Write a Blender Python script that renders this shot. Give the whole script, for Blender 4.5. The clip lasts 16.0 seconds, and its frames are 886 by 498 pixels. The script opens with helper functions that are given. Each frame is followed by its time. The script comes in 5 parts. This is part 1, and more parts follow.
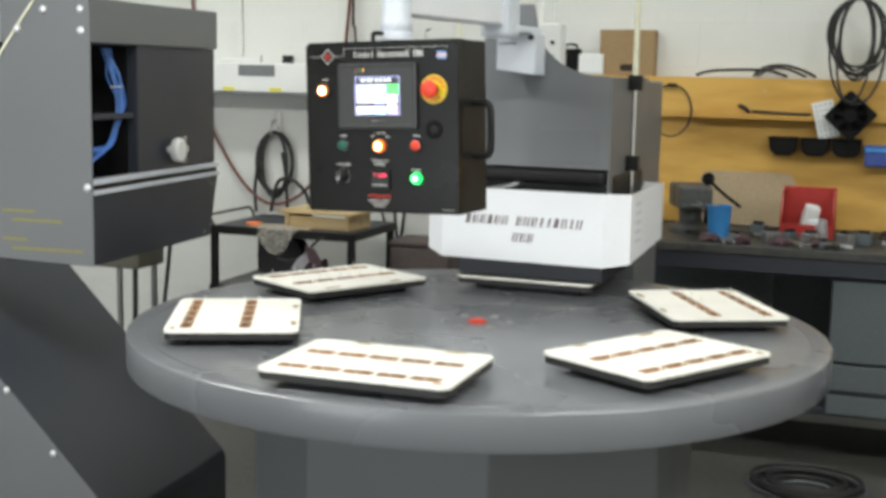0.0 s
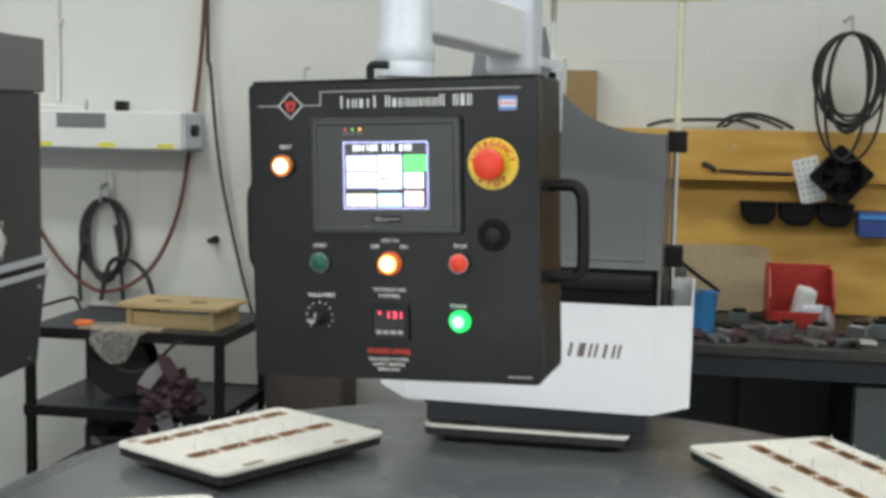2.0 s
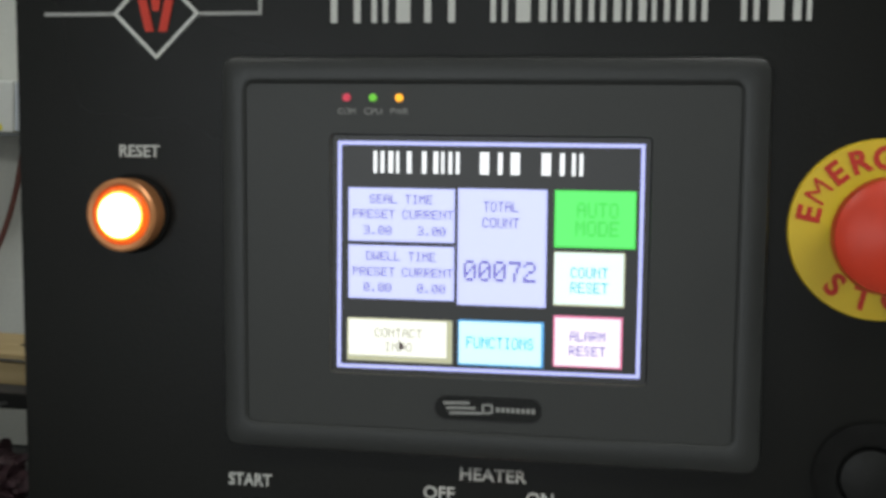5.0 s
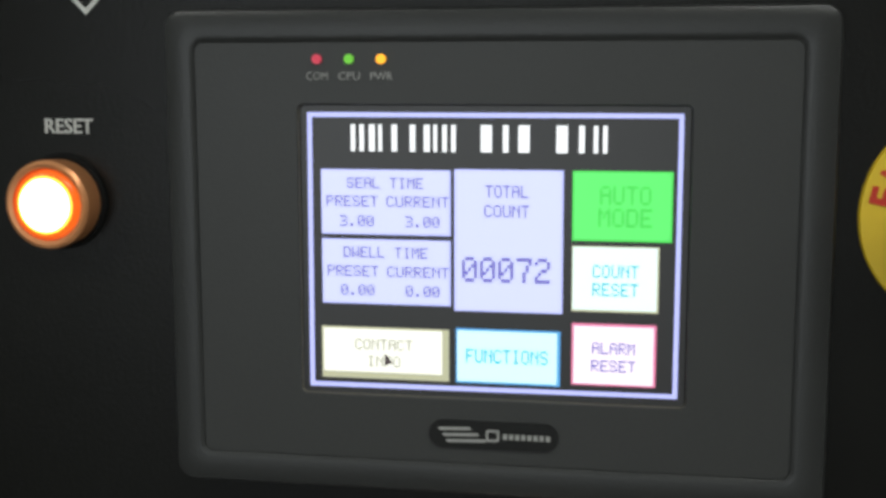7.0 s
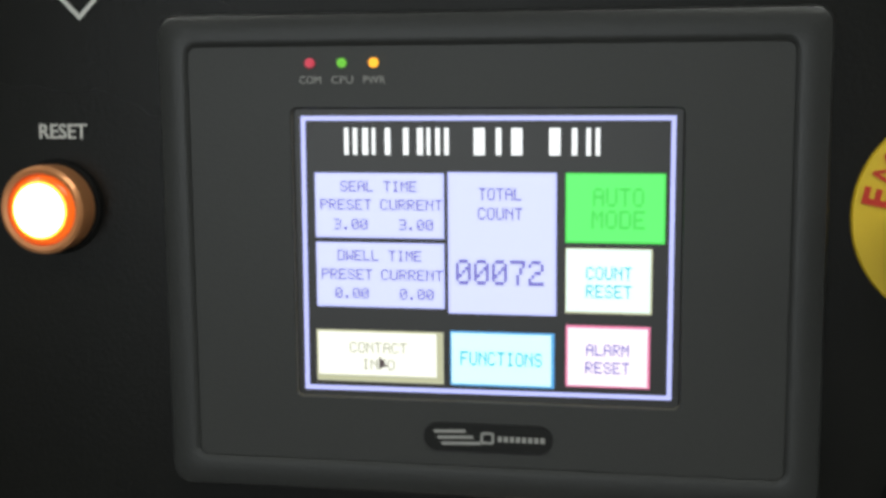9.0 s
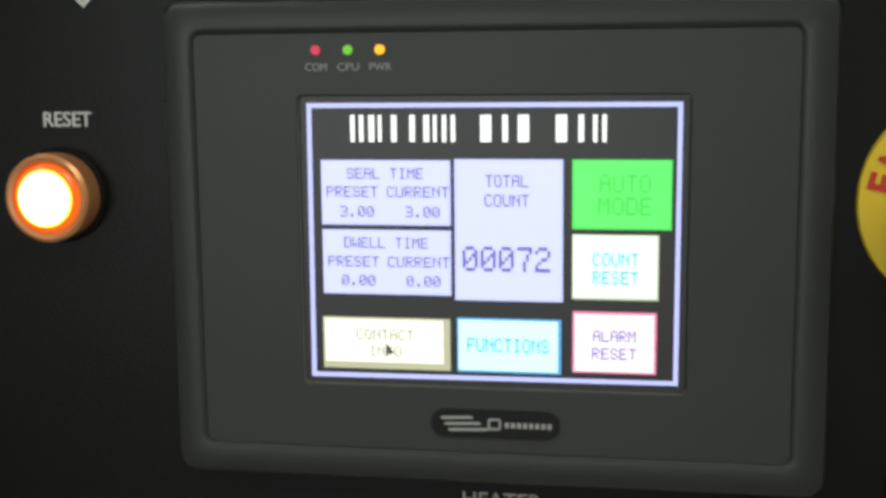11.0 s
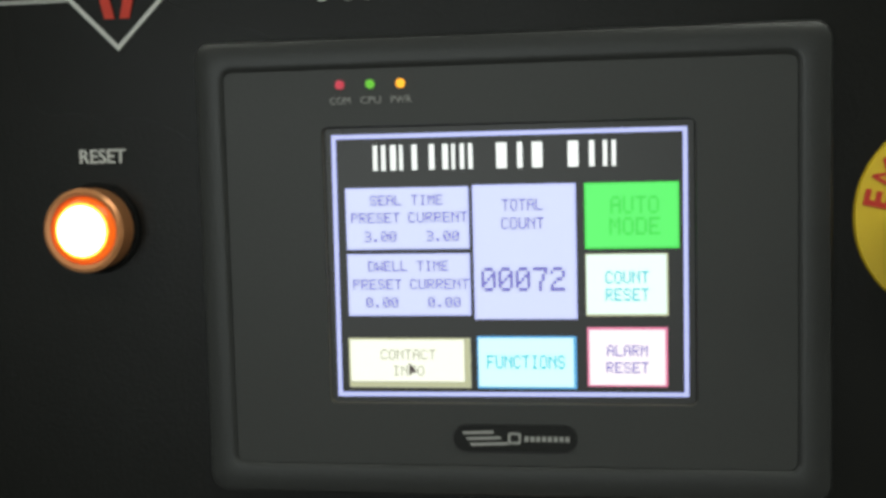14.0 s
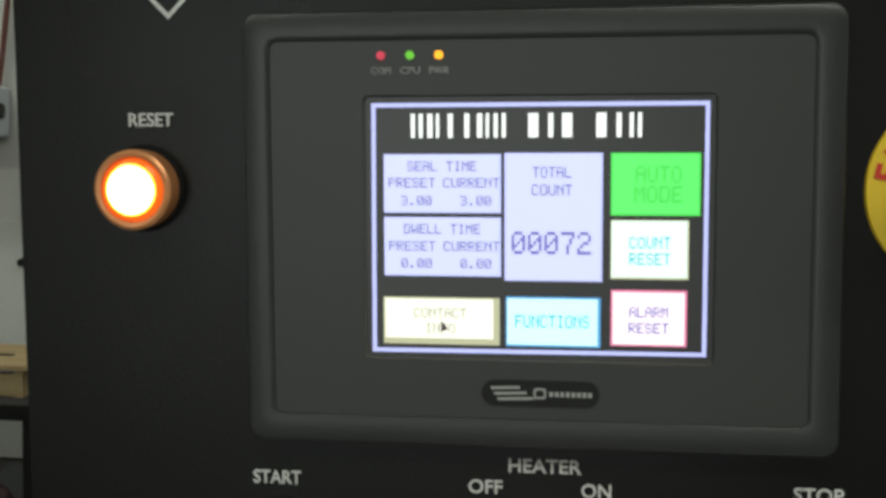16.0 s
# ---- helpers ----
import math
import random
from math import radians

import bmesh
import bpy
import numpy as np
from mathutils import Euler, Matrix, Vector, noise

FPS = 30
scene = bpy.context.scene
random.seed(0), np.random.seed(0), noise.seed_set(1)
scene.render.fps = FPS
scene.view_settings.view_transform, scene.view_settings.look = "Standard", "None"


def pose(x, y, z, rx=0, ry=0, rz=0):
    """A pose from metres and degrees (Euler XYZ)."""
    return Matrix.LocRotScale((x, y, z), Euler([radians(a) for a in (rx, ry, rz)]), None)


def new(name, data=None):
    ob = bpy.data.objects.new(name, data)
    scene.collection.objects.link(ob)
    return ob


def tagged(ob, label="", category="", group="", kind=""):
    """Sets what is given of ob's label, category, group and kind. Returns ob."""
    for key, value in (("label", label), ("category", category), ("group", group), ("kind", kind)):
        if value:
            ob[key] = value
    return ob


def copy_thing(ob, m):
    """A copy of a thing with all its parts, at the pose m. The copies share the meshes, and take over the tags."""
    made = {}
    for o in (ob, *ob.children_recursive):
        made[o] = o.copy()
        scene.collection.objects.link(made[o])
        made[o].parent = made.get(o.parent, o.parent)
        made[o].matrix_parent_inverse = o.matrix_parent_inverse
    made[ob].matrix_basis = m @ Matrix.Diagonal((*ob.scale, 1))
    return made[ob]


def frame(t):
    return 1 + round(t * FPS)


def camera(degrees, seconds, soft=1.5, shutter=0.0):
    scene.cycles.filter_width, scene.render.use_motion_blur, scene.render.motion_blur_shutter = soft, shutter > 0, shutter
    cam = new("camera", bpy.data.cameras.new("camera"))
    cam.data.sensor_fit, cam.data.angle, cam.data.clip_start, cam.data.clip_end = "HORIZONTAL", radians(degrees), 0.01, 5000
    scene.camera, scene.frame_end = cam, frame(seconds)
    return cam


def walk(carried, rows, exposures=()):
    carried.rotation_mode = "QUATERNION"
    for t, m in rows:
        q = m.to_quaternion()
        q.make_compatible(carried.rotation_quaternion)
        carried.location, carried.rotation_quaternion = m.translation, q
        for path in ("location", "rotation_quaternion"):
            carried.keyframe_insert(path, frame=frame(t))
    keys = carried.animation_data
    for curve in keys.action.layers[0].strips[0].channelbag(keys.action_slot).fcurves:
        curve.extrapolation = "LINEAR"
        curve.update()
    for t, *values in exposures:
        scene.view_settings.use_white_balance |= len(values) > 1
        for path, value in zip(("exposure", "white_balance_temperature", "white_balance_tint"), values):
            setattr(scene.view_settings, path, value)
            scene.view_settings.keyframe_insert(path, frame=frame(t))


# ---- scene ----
cam = camera(38.87, 16.0, soft=3.5, shutter=0.5)
rows = [
    (0, 0.9996, -3.1948, 1.5572, 81.978, -1.101, 19.17),
    (0.5, 0.7951, -2.9467, 1.5498, 82.892, -1.753, 18.784),
    (1, 0.5909, -2.6778, 1.5638, 82.079, -1.951, 17.557),
    (1.5, 0.4457, -2.3617, 1.5673, 82.772, -3.01, 15.56),
    (2, 0.2512, -2.0839, 1.5721, 84.15, -1.056, 9.829),
    (2.5, 0.1651, -1.814, 1.5656, 83.655, -2.016, 8.395),
    (2.7, 0.1462, -1.7105, 1.5727, 83.752, -3.155, 9.395),
    (3, 0.0894, -1.5823, 1.5687, 84.029, -4.131, 7.613),
    (3.5, -0.0476, -1.3919, 1.5658, 83.188, -2.219, 4.175),
    (4, -0.0746, -1.1996, 1.559, 83.955, -2.552, 4.828),
    (6.5, -0.0927, -0.8778, 1.5533, 81.998, -2.203, 3.475),
    (7, -0.0872, -0.8764, 1.5592, 81.371, -1.843, 4.127),
    (7.5, -0.0886, -0.876, 1.5538, 82.032, -1.939, 3.891),
    (8, -0.0897, -0.8738, 1.5565, 81.708, -1.804, 3.631),
    (8.5, -0.0893, -0.8736, 1.5587, 81.651, -1.428, 3.802),
    (9, -0.0852, -0.8771, 1.5587, 81.6, -1.525, 4.08),
    (11.5, -0.091, -0.8777, 1.5594, 80.853, -1.247, 3.167),
    (12, -0.0911, -0.8774, 1.5502, 82.016, -1.755, 2.08),
    (12.5, -0.0833, -0.8792, 1.5479, 82.463, -0.474, 3.088),
    (13, -0.0856, -0.8829, 1.5488, 83.368, -0.431, 3.09),
    (13.5, -0.0915, -0.8878, 1.5423, 84.095, -0.408, 3.052),
    (14, -0.0975, -0.9008, 1.5441, 84.499, -0.498, 3.135),
    (14.5, -0.0995, -0.9124, 1.5459, 84.238, -0.709, 2.831),
    (15, -0.0903, -0.9178, 1.5433, 83.72, -1.247, 3.507),
    (15.5, -0.1013, -0.9226, 1.5429, 83.28, -1.288, 3.595),
    (16, -0.1112, -0.9249, 1.5378, 83.948, -1.659, 2.721),
]
walk(cam, [(t, pose(*r)) for t, *r in rows], exposures=[(0, 0.48, 6500, 10), (0.5, 0.04, 6450, 10), (1, 0.12, 6400, 10), (2, 0.14, 6400, 10), (2.5, 0.04, 6400, 10), (3, -0.26, 6400, 10), (3.5, -0.80, 6400, 9), (4, -0.80, 6450, 8), (6.5, -0.78, 6500, 8), (9, -0.76, 6550, 7), (11.5, -0.70, 6750, 4), (13, -0.70, 6750, 3), (14, -0.84, 6700, 2), (16, -0.76, 6750, 3)])

# ---- world and large lights ----
world = bpy.data.worlds.new("world")
scene.world = world
world.use_nodes = True
world.node_tree.nodes["Background"].inputs[0].default_value = (0.75, 0.85, 1.0, 1)
world.node_tree.nodes["Background"].inputs[1].default_value = 0.15
CEIL = 3.6
TUBES = [(-2.2, 1.2), (0.6, 1.2), (3.2, 1.2), (-2.2, -2.2), (0.6, -2.6), (3.2, -2.2)]
for x, y in TUBES:
    lamp = bpy.data.lights.new("tube_light", "AREA")
    lamp.shape, lamp.size, lamp.size_y = "RECTANGLE", 1.2, 0.28
    lamp.energy, lamp.color = (85 if y < 0 and x > 2 else 60 if y < 0 else 2 if x > 2 else 15 if x > 0 else 27), (0.97, 1.0, 0.95)
    ob = new("tube_light", lamp)
    ob.matrix_world = pose(x, y, CEIL - 0.16)

# frontal daylight fill from an assumed, unseen loading door behind the camera
day = bpy.data.lights.new("assumed_daylight", "AREA")
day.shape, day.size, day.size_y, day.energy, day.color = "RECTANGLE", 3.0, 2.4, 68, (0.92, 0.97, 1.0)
new("assumed_daylight", day).matrix_world = pose(-1.9, -5.95, 1.35, 90, 0, 0)

# ---- materials ----
def mat(name, color, rough=0.6, metal=0.0, grain=60.0, amount=0.12, large=3.0, bump=0.15, emit=None, power=0.0, coat=0.0):
    """Base colour varied at two scales, with fine relief."""
    m = bpy.data.materials.new(name)
    m.use_nodes = True
    nt = m.node_tree
    b = nt.nodes["Principled BSDF"]
    b.inputs["Roughness"].default_value, b.inputs["Metallic"].default_value = rough, metal
    b.inputs["Coat Weight"].default_value = coat
    tc = nt.nodes.new("ShaderNodeTexCoord")
    n1, n2 = nt.nodes.new("ShaderNodeTexNoise"), nt.nodes.new("ShaderNodeTexNoise")
    for n, s, d in ((n1, grain, 4.0), (n2, large, 3.0)):
        n.inputs["Scale"].default_value, n.inputs["Detail"].default_value = s, d
        nt.links.new(tc.outputs["Object"], n.inputs["Vector"])
    add = nt.nodes.new("ShaderNodeMath")
    add.operation = "ADD"
    nt.links.new(n1.outputs["Fac"], add.inputs[0])
    nt.links.new(n2.outputs["Fac"], add.inputs[1])
    ramp = nt.nodes.new("ShaderNodeMapRange")
    ramp.inputs[1].default_value, ramp.inputs[2].default_value = 0.7, 1.3
    ramp.inputs[3].default_value, ramp.inputs[4].default_value = 1 - amount, 1 + amount
    nt.links.new(add.outputs[0], ramp.inputs[0])
    mul = nt.nodes.new("ShaderNodeVectorMath")
    mul.operation = "SCALE"
    mul.inputs[0].default_value = color
    nt.links.new(ramp.outputs[0], mul.inputs["Scale"])
    nt.links.new(mul.outputs[0], b.inputs["Base Color"])
    rr = nt.nodes.new("ShaderNodeMapRange")
    rr.inputs[1].default_value, rr.inputs[2].default_value = 0.3, 0.7
    rr.inputs[3].default_value, rr.inputs[4].default_value = max(rough - 0.07, 0.02), min(rough + 0.07, 1)
    nt.links.new(n2.outputs["Fac"], rr.inputs[0])
    nt.links.new(rr.outputs[0], b.inputs["Roughness"])
    if bump:
        bp = nt.nodes.new("ShaderNodeBump")
        bp.inputs["Strength"].default_value, bp.inputs["Distance"].default_value = bump, 0.002
        nt.links.new(n1.outputs["Fac"], bp.inputs["Height"])
        nt.links.new(bp.outputs[0], b.inputs["Normal"])
    if emit:
        b.inputs["Emission Color"].default_value, b.inputs["Emission Strength"].default_value = (*emit, 1), power
    return m


def wood(name, light, dark, scale=6.0, along=(1, 8, 8)):
    m = mat(name, light, 0.65, bump=0.1)
    nt = m.node_tree
    b = nt.nodes["Principled BSDF"]
    tc, mp = nt.nodes.new("ShaderNodeTexCoord"), nt.nodes.new("ShaderNodeMapping")
    mp.inputs["Scale"].default_value = along
    n = nt.nodes.new("ShaderNodeTexNoise")
    n.inputs["Scale"].default_value, n.inputs["Detail"].default_value = scale, 8
    r = nt.nodes.new("ShaderNodeValToRGB")
    r.color_ramp.elements[0].color, r.color_ramp.elements[1].color = (*dark, 1), (*light, 1)
    r.color_ramp.elements[0].position, r.color_ramp.elements[1].position = 0.3, 0.65
    nt.links.new(tc.outputs["Object"], mp.inputs[0])
    nt.links.new(mp.outputs[0], n.inputs["Vector"])
    nt.links.new(n.outputs["Fac"], r.inputs[0])
    nt.links.new(r.outputs[0], b.inputs["Base Color"])
    return m


def bright(name, color, power):
    """A surface that gives off light."""
    return mat(name, tuple(c * 0.3 for c in color), 0.3, bump=0, amount=0.03, emit=color, power=power)


WALL = mat("painted block", (0.66, 0.665, 0.635), 0.75, grain=160, amount=0.11, large=1.3, bump=0.45)
MORTAR = mat("painted joint", (0.65, 0.655, 0.625), 0.8, grain=120, bump=0.3)
FLOOR = mat("worn concrete", (0.085, 0.083, 0.076), 0.55, grain=40, amount=0.3, large=1.1, bump=0.3)
CEILING = mat("ceiling paint", (0.7, 0.7, 0.66), 0.9, grain=30)
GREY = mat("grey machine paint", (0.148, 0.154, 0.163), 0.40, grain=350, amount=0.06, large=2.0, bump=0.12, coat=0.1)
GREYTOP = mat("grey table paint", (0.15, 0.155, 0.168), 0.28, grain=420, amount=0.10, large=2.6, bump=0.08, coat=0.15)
# DARK and BLACK also stand for shade in recesses and on averted faces.
DARK = mat("dark grey paint and shaded grey", (0.036, 0.040, 0.052), 0.42, grain=300, amount=0.12, bump=0.15)
BLACK = mat("black powder coat and interior shade", (0.012, 0.012, 0.012), 0.42, grain=500, amount=0.15, large=5, bump=0.12)
PANEL = mat("black anodised panel", (0.0044, 0.0044, 0.0034), 0.31, grain=700, amount=0.12, large=7, bump=0.06)
PANEL.node_tree.nodes["Principled BSDF"].inputs["Specular IOR Level"].default_value = 0.25
BLACK.node_tree.nodes["Principled BSDF"].inputs["Specular IOR Level"].default_value = 0.22
RUBBER = mat("black rubber", (0.02, 0.02, 0.02), 0.6, grain=90, amount=0.2)
WHITE = mat("white sheet metal", (0.80, 0.81, 0.85), 0.4, grain=200, amount=0.04, large=4, bump=0.05)
OFFWHITE = mat("white plastic", (0.72, 0.73, 0.72), 0.45, grain=150, amount=0.05)
PALE = mat("pale grey cast metal", (0.62, 0.65, 0.72), 0.4, grain=150, amount=0.06)
CHROME = mat("chrome", (0.75, 0.75, 0.77), 0.14, 1.0, amount=0.05, bump=0)
STEEL = mat("dull steel", (0.42, 0.42, 0.42), 0.38, 0.9, amount=0.15, bump=0.1)
BEZEL = mat("charcoal plastic", (0.025, 0.026, 0.026), 0.36, grain=900, amount=0.08, bump=0.08)
BEZELIN = mat("charcoal film", (0.031, 0.032, 0.031), 0.42, grain=900, amount=0.08, bump=0.05)
INK = mat("white ink", (0.62, 0.62, 0.60), 0.6, bump=0, amount=0.04)
GREYINK = mat("grey ink", (0.36, 0.36, 0.35), 0.6, bump=0, amount=0.04)
REDINK = mat("red ink", (0.62, 0.04, 0.02), 0.6, bump=0)
DARKINK = mat("dark lettering", (0.16, 0.12, 0.13), 0.6, bump=0)
YELLOW = mat("yellow plastic", (0.80, 0.56, 0.03), 0.4, bump=0.02, amount=0.05)
RED = mat("red plastic", (0.70, 0.05, 0.02), 0.35, bump=0.02, amount=0.06)
GREEN = mat("green plastic", (0.010, 0.085, 0.055), 0.35, bump=0.02)
BLUE = mat("blue plastic", (0.05, 0.26, 0.62), 0.4, amount=0.08)
NAVY = mat("navy plastic", (0.03, 0.06, 0.25), 0.4)
BOARD = mat("white laminate board", (0.90, 0.875, 0.81), 0.5, grain=70, amount=0.08, large=9, bump=0.08)
SCORCH = mat("scorched wood edge", (0.36, 0.19, 0.095), 0.8, grain=160, amount=0.4)
PIT = mat("dark slot", (0.02, 0.012, 0.008), 0.8)
PEG = wood("varnished plywood", (0.62, 0.37, 0.085), (0.47, 0.26, 0.05), 3.0, (1, 1, 5))
PLY = wood("raw plywood", (0.58, 0.44, 0.24), (0.42, 0.30, 0.14), 5.0, (1, 6, 6))
CARTON = mat("brown cardboard", (0.30, 0.20, 0.10), 0.85, grain=90, amount=0.12)
TAN = mat("tan cardboard", (0.40, 0.31, 0.20), 0.85, grain=70, amount=0.14)
CORD2 = mat("dark brown cord", (0.05, 0.032, 0.026), 0.6)
CORD = mat("red-brown cord", (0.14, 0.045, 0.035), 0.55)
TUBE = mat("blue air tube", (0.07, 0.20, 0.62), 0.3, amount=0.2)
MAROON = mat("maroon bag", (0.06, 0.028, 0.036), 0.6, amount=0.4, large=12)
CLEAR = mat("hazy plastic wrap", (0.26, 0.24, 0.26), 0.3, amount=0.3, large=15)
ORANGE = mat("orange plastic", (0.75, 0.16, 0.03), 0.4)
LIME = mat("pale yellow sheet", (0.62, 0.66, 0.22), 0.35, amount=0.04)
CREAM = mat("pale yellow tape", (0.68, 0.67, 0.52), 0.5)
STICK = mat("yellow sticker", (0.72, 0.66, 0.08), 0.5)
SMOKE = mat("grey window", (0.16, 0.17, 0.18), 0.4)
BENCHTOP = mat("grimy bench top", (0.05, 0.05, 0.046), 0.55, grain=30, amount=0.45, large=5, bump=0.3)
CABINET = mat("slate blue steel", (0.10, 0.115, 0.125), 0.5, grain=60, amount=0.12)
GLASSY = mat("clear plastic pin", (0.85, 0.84, 0.78), 0.25, bump=0)
BINRED = mat("dull red plastic", (0.36, 0.02, 0.015), 0.45, amount=0.1)
AMBER = bright("lit amber lens", (1.0, 0.36, 0.04), 4.2)
AMBERHOT = bright("lit amber core", (1.0, 0.78, 0.45), 11.0)
MATTE = mat("matt black plastic", (0.009, 0.009, 0.009), 0.85, grain=200, amount=0.3)
MATTE.node_tree.nodes["Principled BSDF"].inputs["Specular IOR Level"].default_value = 0.12
RINGMETAL = mat("dark chrome ring", (0.30, 0.31, 0.32), 0.22, 1.0, grain=220, amount=0.35, bump=0.2)
FILMY = mat("clear plastic film", (0.78, 0.74, 0.66), 0.3, amount=0.3, large=15)
FILMY.node_tree.nodes["Principled BSDF"].inputs["Alpha"].default_value = 0.30
BRIGHTBOLT = mat("bright zinc bolt", (0.86, 0.86, 0.88), 0.28, 0.45, amount=0.05, bump=0)
TUBEGLINT = mat("blue air tube in highlight tone", (0.20, 0.38, 0.80), 0.25, amount=0.2)
LIP = mat("screen lip tinted with screen light", (0.13, 0.122, 0.095), 0.6, bump=0)
# Collar metal is coloured orange to carry the glow of the lens.
GLOWCOLLAR = mat("metal collar tinted with lens glow", (0.72, 0.31, 0.13), 0.36, 0.5, amount=0.06, bump=0)
AMBERMID = bright("lit yellow ring", (1.0, 0.62, 0.06), 4.0)
AMBEREDGE = bright("lit orange edge", (1.0, 0.15, 0.012), 1.5)
AMBERRIM = mat("amber lens rim", (0.45, 0.12, 0.04), 0.3, emit=(1.0, 0.16, 0.02), power=0.25)
GREENLIT = bright("lit green lens", (0.02, 0.9, 0.14), 1.5)
GREENHOT = bright("lit green core", (0.30, 1.0, 0.48), 2.4)
SCRBG = bright("lit black screen", (0.035, 0.035, 0.035), 0.612)
SCRLINE = bright("lit violet line", (0.52, 0.55, 1.0), 1.75)
SCRLILAC = bright("lit lilac cell", (0.64, 0.68, 0.98), 1.66)
SCRWHITE = bright("lit white", (0.95, 0.97, 1.0), 1.84)
SCRGREEN = bright("lit green cell", (0.12, 0.88, 0.16), 1.66)
SCRGREEN2 = bright("lit green words", (0.07, 0.64, 0.09), 1.57)
SCRMINT = bright("lit mint cell", (0.82, 1.0, 0.95), 1.75)
SCRCREAM = bright("lit cream cell", (0.98, 0.98, 0.88), 1.75)
SCROLIVE = bright("lit olive edge", (0.62, 0.62, 0.42), 1.22)
SCRCYAN = bright("lit cyan cell", (0.66, 0.96, 1.0), 1.75)
SCRCYAN2 = bright("lit cyan words", (0.03, 0.55, 0.72), 1.57)
SCRBLUE = bright("lit blue edge", (0.12, 0.45, 0.9), 1.4)
SCRPINK = bright("lit pink cell", (1.0, 0.88, 0.97), 1.75)
SCRROSE = bright("lit rose edge", (0.9, 0.25, 0.45), 1.4)
SCRVIOLET = bright("lit violet words", (0.19, 0.175, 0.60), 1.4)
SCRGREYW = bright("lit grey words", (0.45, 0.45, 0.36), 1.4)
LEDR, LEDG, LEDY = bright("red diode", (0.8, 0.04, 0.09), 1.0), bright("green diode", (0.18, 0.7, 0.03), 1.1), bright("yellow diode", (1.0, 0.44, 0.01), 2.2)
DIGIT = bright("red digits", (1.0, 0.05, 0.12), 2.6)
TUBELIT = bright("lit tube", (1.0, 0.98, 0.9), 6.0)


# ---- builders ----
def link(name, bm, material, parent=None, label="", smooth=False, kind="", m=None):
    me = bpy.data.meshes.new(name)
    bmesh.ops.recalc_face_normals(bm, faces=bm.faces)
    for f in bm.faces:
        f.smooth = smooth
    bm.to_mesh(me)
    bm.free()
    if smooth:
        me.set_sharp_from_angle(angle=radians(40))
    me.materials.append(material)
    ob = new(name, me)
    if parent:
        ob.parent = parent
    if m is not None:
        ob.matrix_basis = m
    return tagged(ob, label, kind=kind)


part = link


def thing(name, m, label, category, group=""):
    ob = new(name)
    ob.empty_display_size = 0.05
    ob.matrix_basis = m
    return tagged(ob, label, category, group)


def box(x0, x1, y0, y1, z0, z1, bevel=0.0, seg=2, bm=None):
    bm = bm or bmesh.new()
    r = bmesh.ops.create_cube(bm, size=1, matrix=Matrix.Translation(((x0 + x1) / 2, (y0 + y1) / 2, (z0 + z1) / 2)) @ Matrix.Diagonal((abs(x1 - x0), abs(y1 - y0), abs(z1 - z0), 1)))
    if bevel:
        edges = {e for v in r["verts"] for e in v.link_edges}
        bmesh.ops.bevel(bm, geom=list(edges), offset=bevel, segments=seg, affect="EDGES", profile=0.5)
    return bm


AXES = {"x": pose(0, 0, 0, 0, 90, 0), "y": pose(0, 0, 0, 90, 0, 0), "z": Matrix()}


def rod(r, length, at=(0, 0, 0), axis="z", r2=None, seg=32, bevel=0.0, bm=None):
    """A cylinder or cone centred at a point."""
    bm = bm or bmesh.new()
    made = bmesh.ops.create_cone(bm, cap_ends=True, segments=seg, radius1=r, radius2=r if r2 is None else r2, depth=length, matrix=Matrix.Translation(at) @ AXES[axis])
    if bevel:
        edges = {e for v in made["verts"] for e in v.link_edges if len(e.link_faces) == 2 and any(len(f.verts) > 4 for f in e.link_faces)}
        bmesh.ops.bevel(bm, geom=list(edges), offset=bevel, segments=3, affect="EDGES", profile=0.5)
    return bm


def lathe(profile, at=(0, 0, 0), axis="z", seg=48, bm=None):
    """A turned body from (radius, height) pairs."""
    bm = bm or bmesh.new()
    m = Matrix.Translation(at) @ AXES[axis]
    rings = []
    for r, h in profile:
        rings.append([bm.verts.new(m @ Vector((max(r, 1e-5) * math.cos(2 * math.pi * k / seg), max(r, 1e-5) * math.sin(2 * math.pi * k / seg), h))) for k in range(seg)])
    for a, b in zip(rings, rings[1:]):
        for k in range(seg):
            bm.faces.new((a[k], a[(k + 1) % seg], b[(k + 1) % seg], b[k]))
    return bm


def prism(points, a, b, plane="xz", bevel=0.0, bm=None):
    """A polygon in the plane given, extruded from a to b along the third axis."""
    bm = bm or bmesh.new()
    put = {"xz": lambda p, d: (p[0], d, p[1]), "xy": lambda p, d: (p[0], p[1], d), "yz": lambda p, d: (d, p[0], p[1])}[plane]
    lo, hi = [bm.verts.new(put(p, a)) for p in points], [bm.verts.new(put(p, b)) for p in points]
    n = len(points)
    fs = [bm.faces.new(lo), bm.faces.new(hi[::-1])]
    for k in range(n):
        fs.append(bm.faces.new((lo[k], lo[(k + 1) % n], hi[(k + 1) % n], hi[k])))
    if bevel:
        bmesh.ops.bevel(bm, geom=list({e for f in fs for e in f.edges}), offset=bevel, segments=2, affect="EDGES", profile=0.5)
    return bm


def rounded(x0, x1, z0, z1, r, n=6):
    out = []
    for cx, cz, a0 in ((x1 - r, z1 - r, 0), (x0 + r, z1 - r, 90), (x0 + r, z0 + r, 180), (x1 - r, z0 + r, 270)):
        for k in range(n + 1):
            a = radians(a0 + 90 * k / n)
            out.append((cx + r * math.cos(a), cz + r * math.sin(a)))
    return out


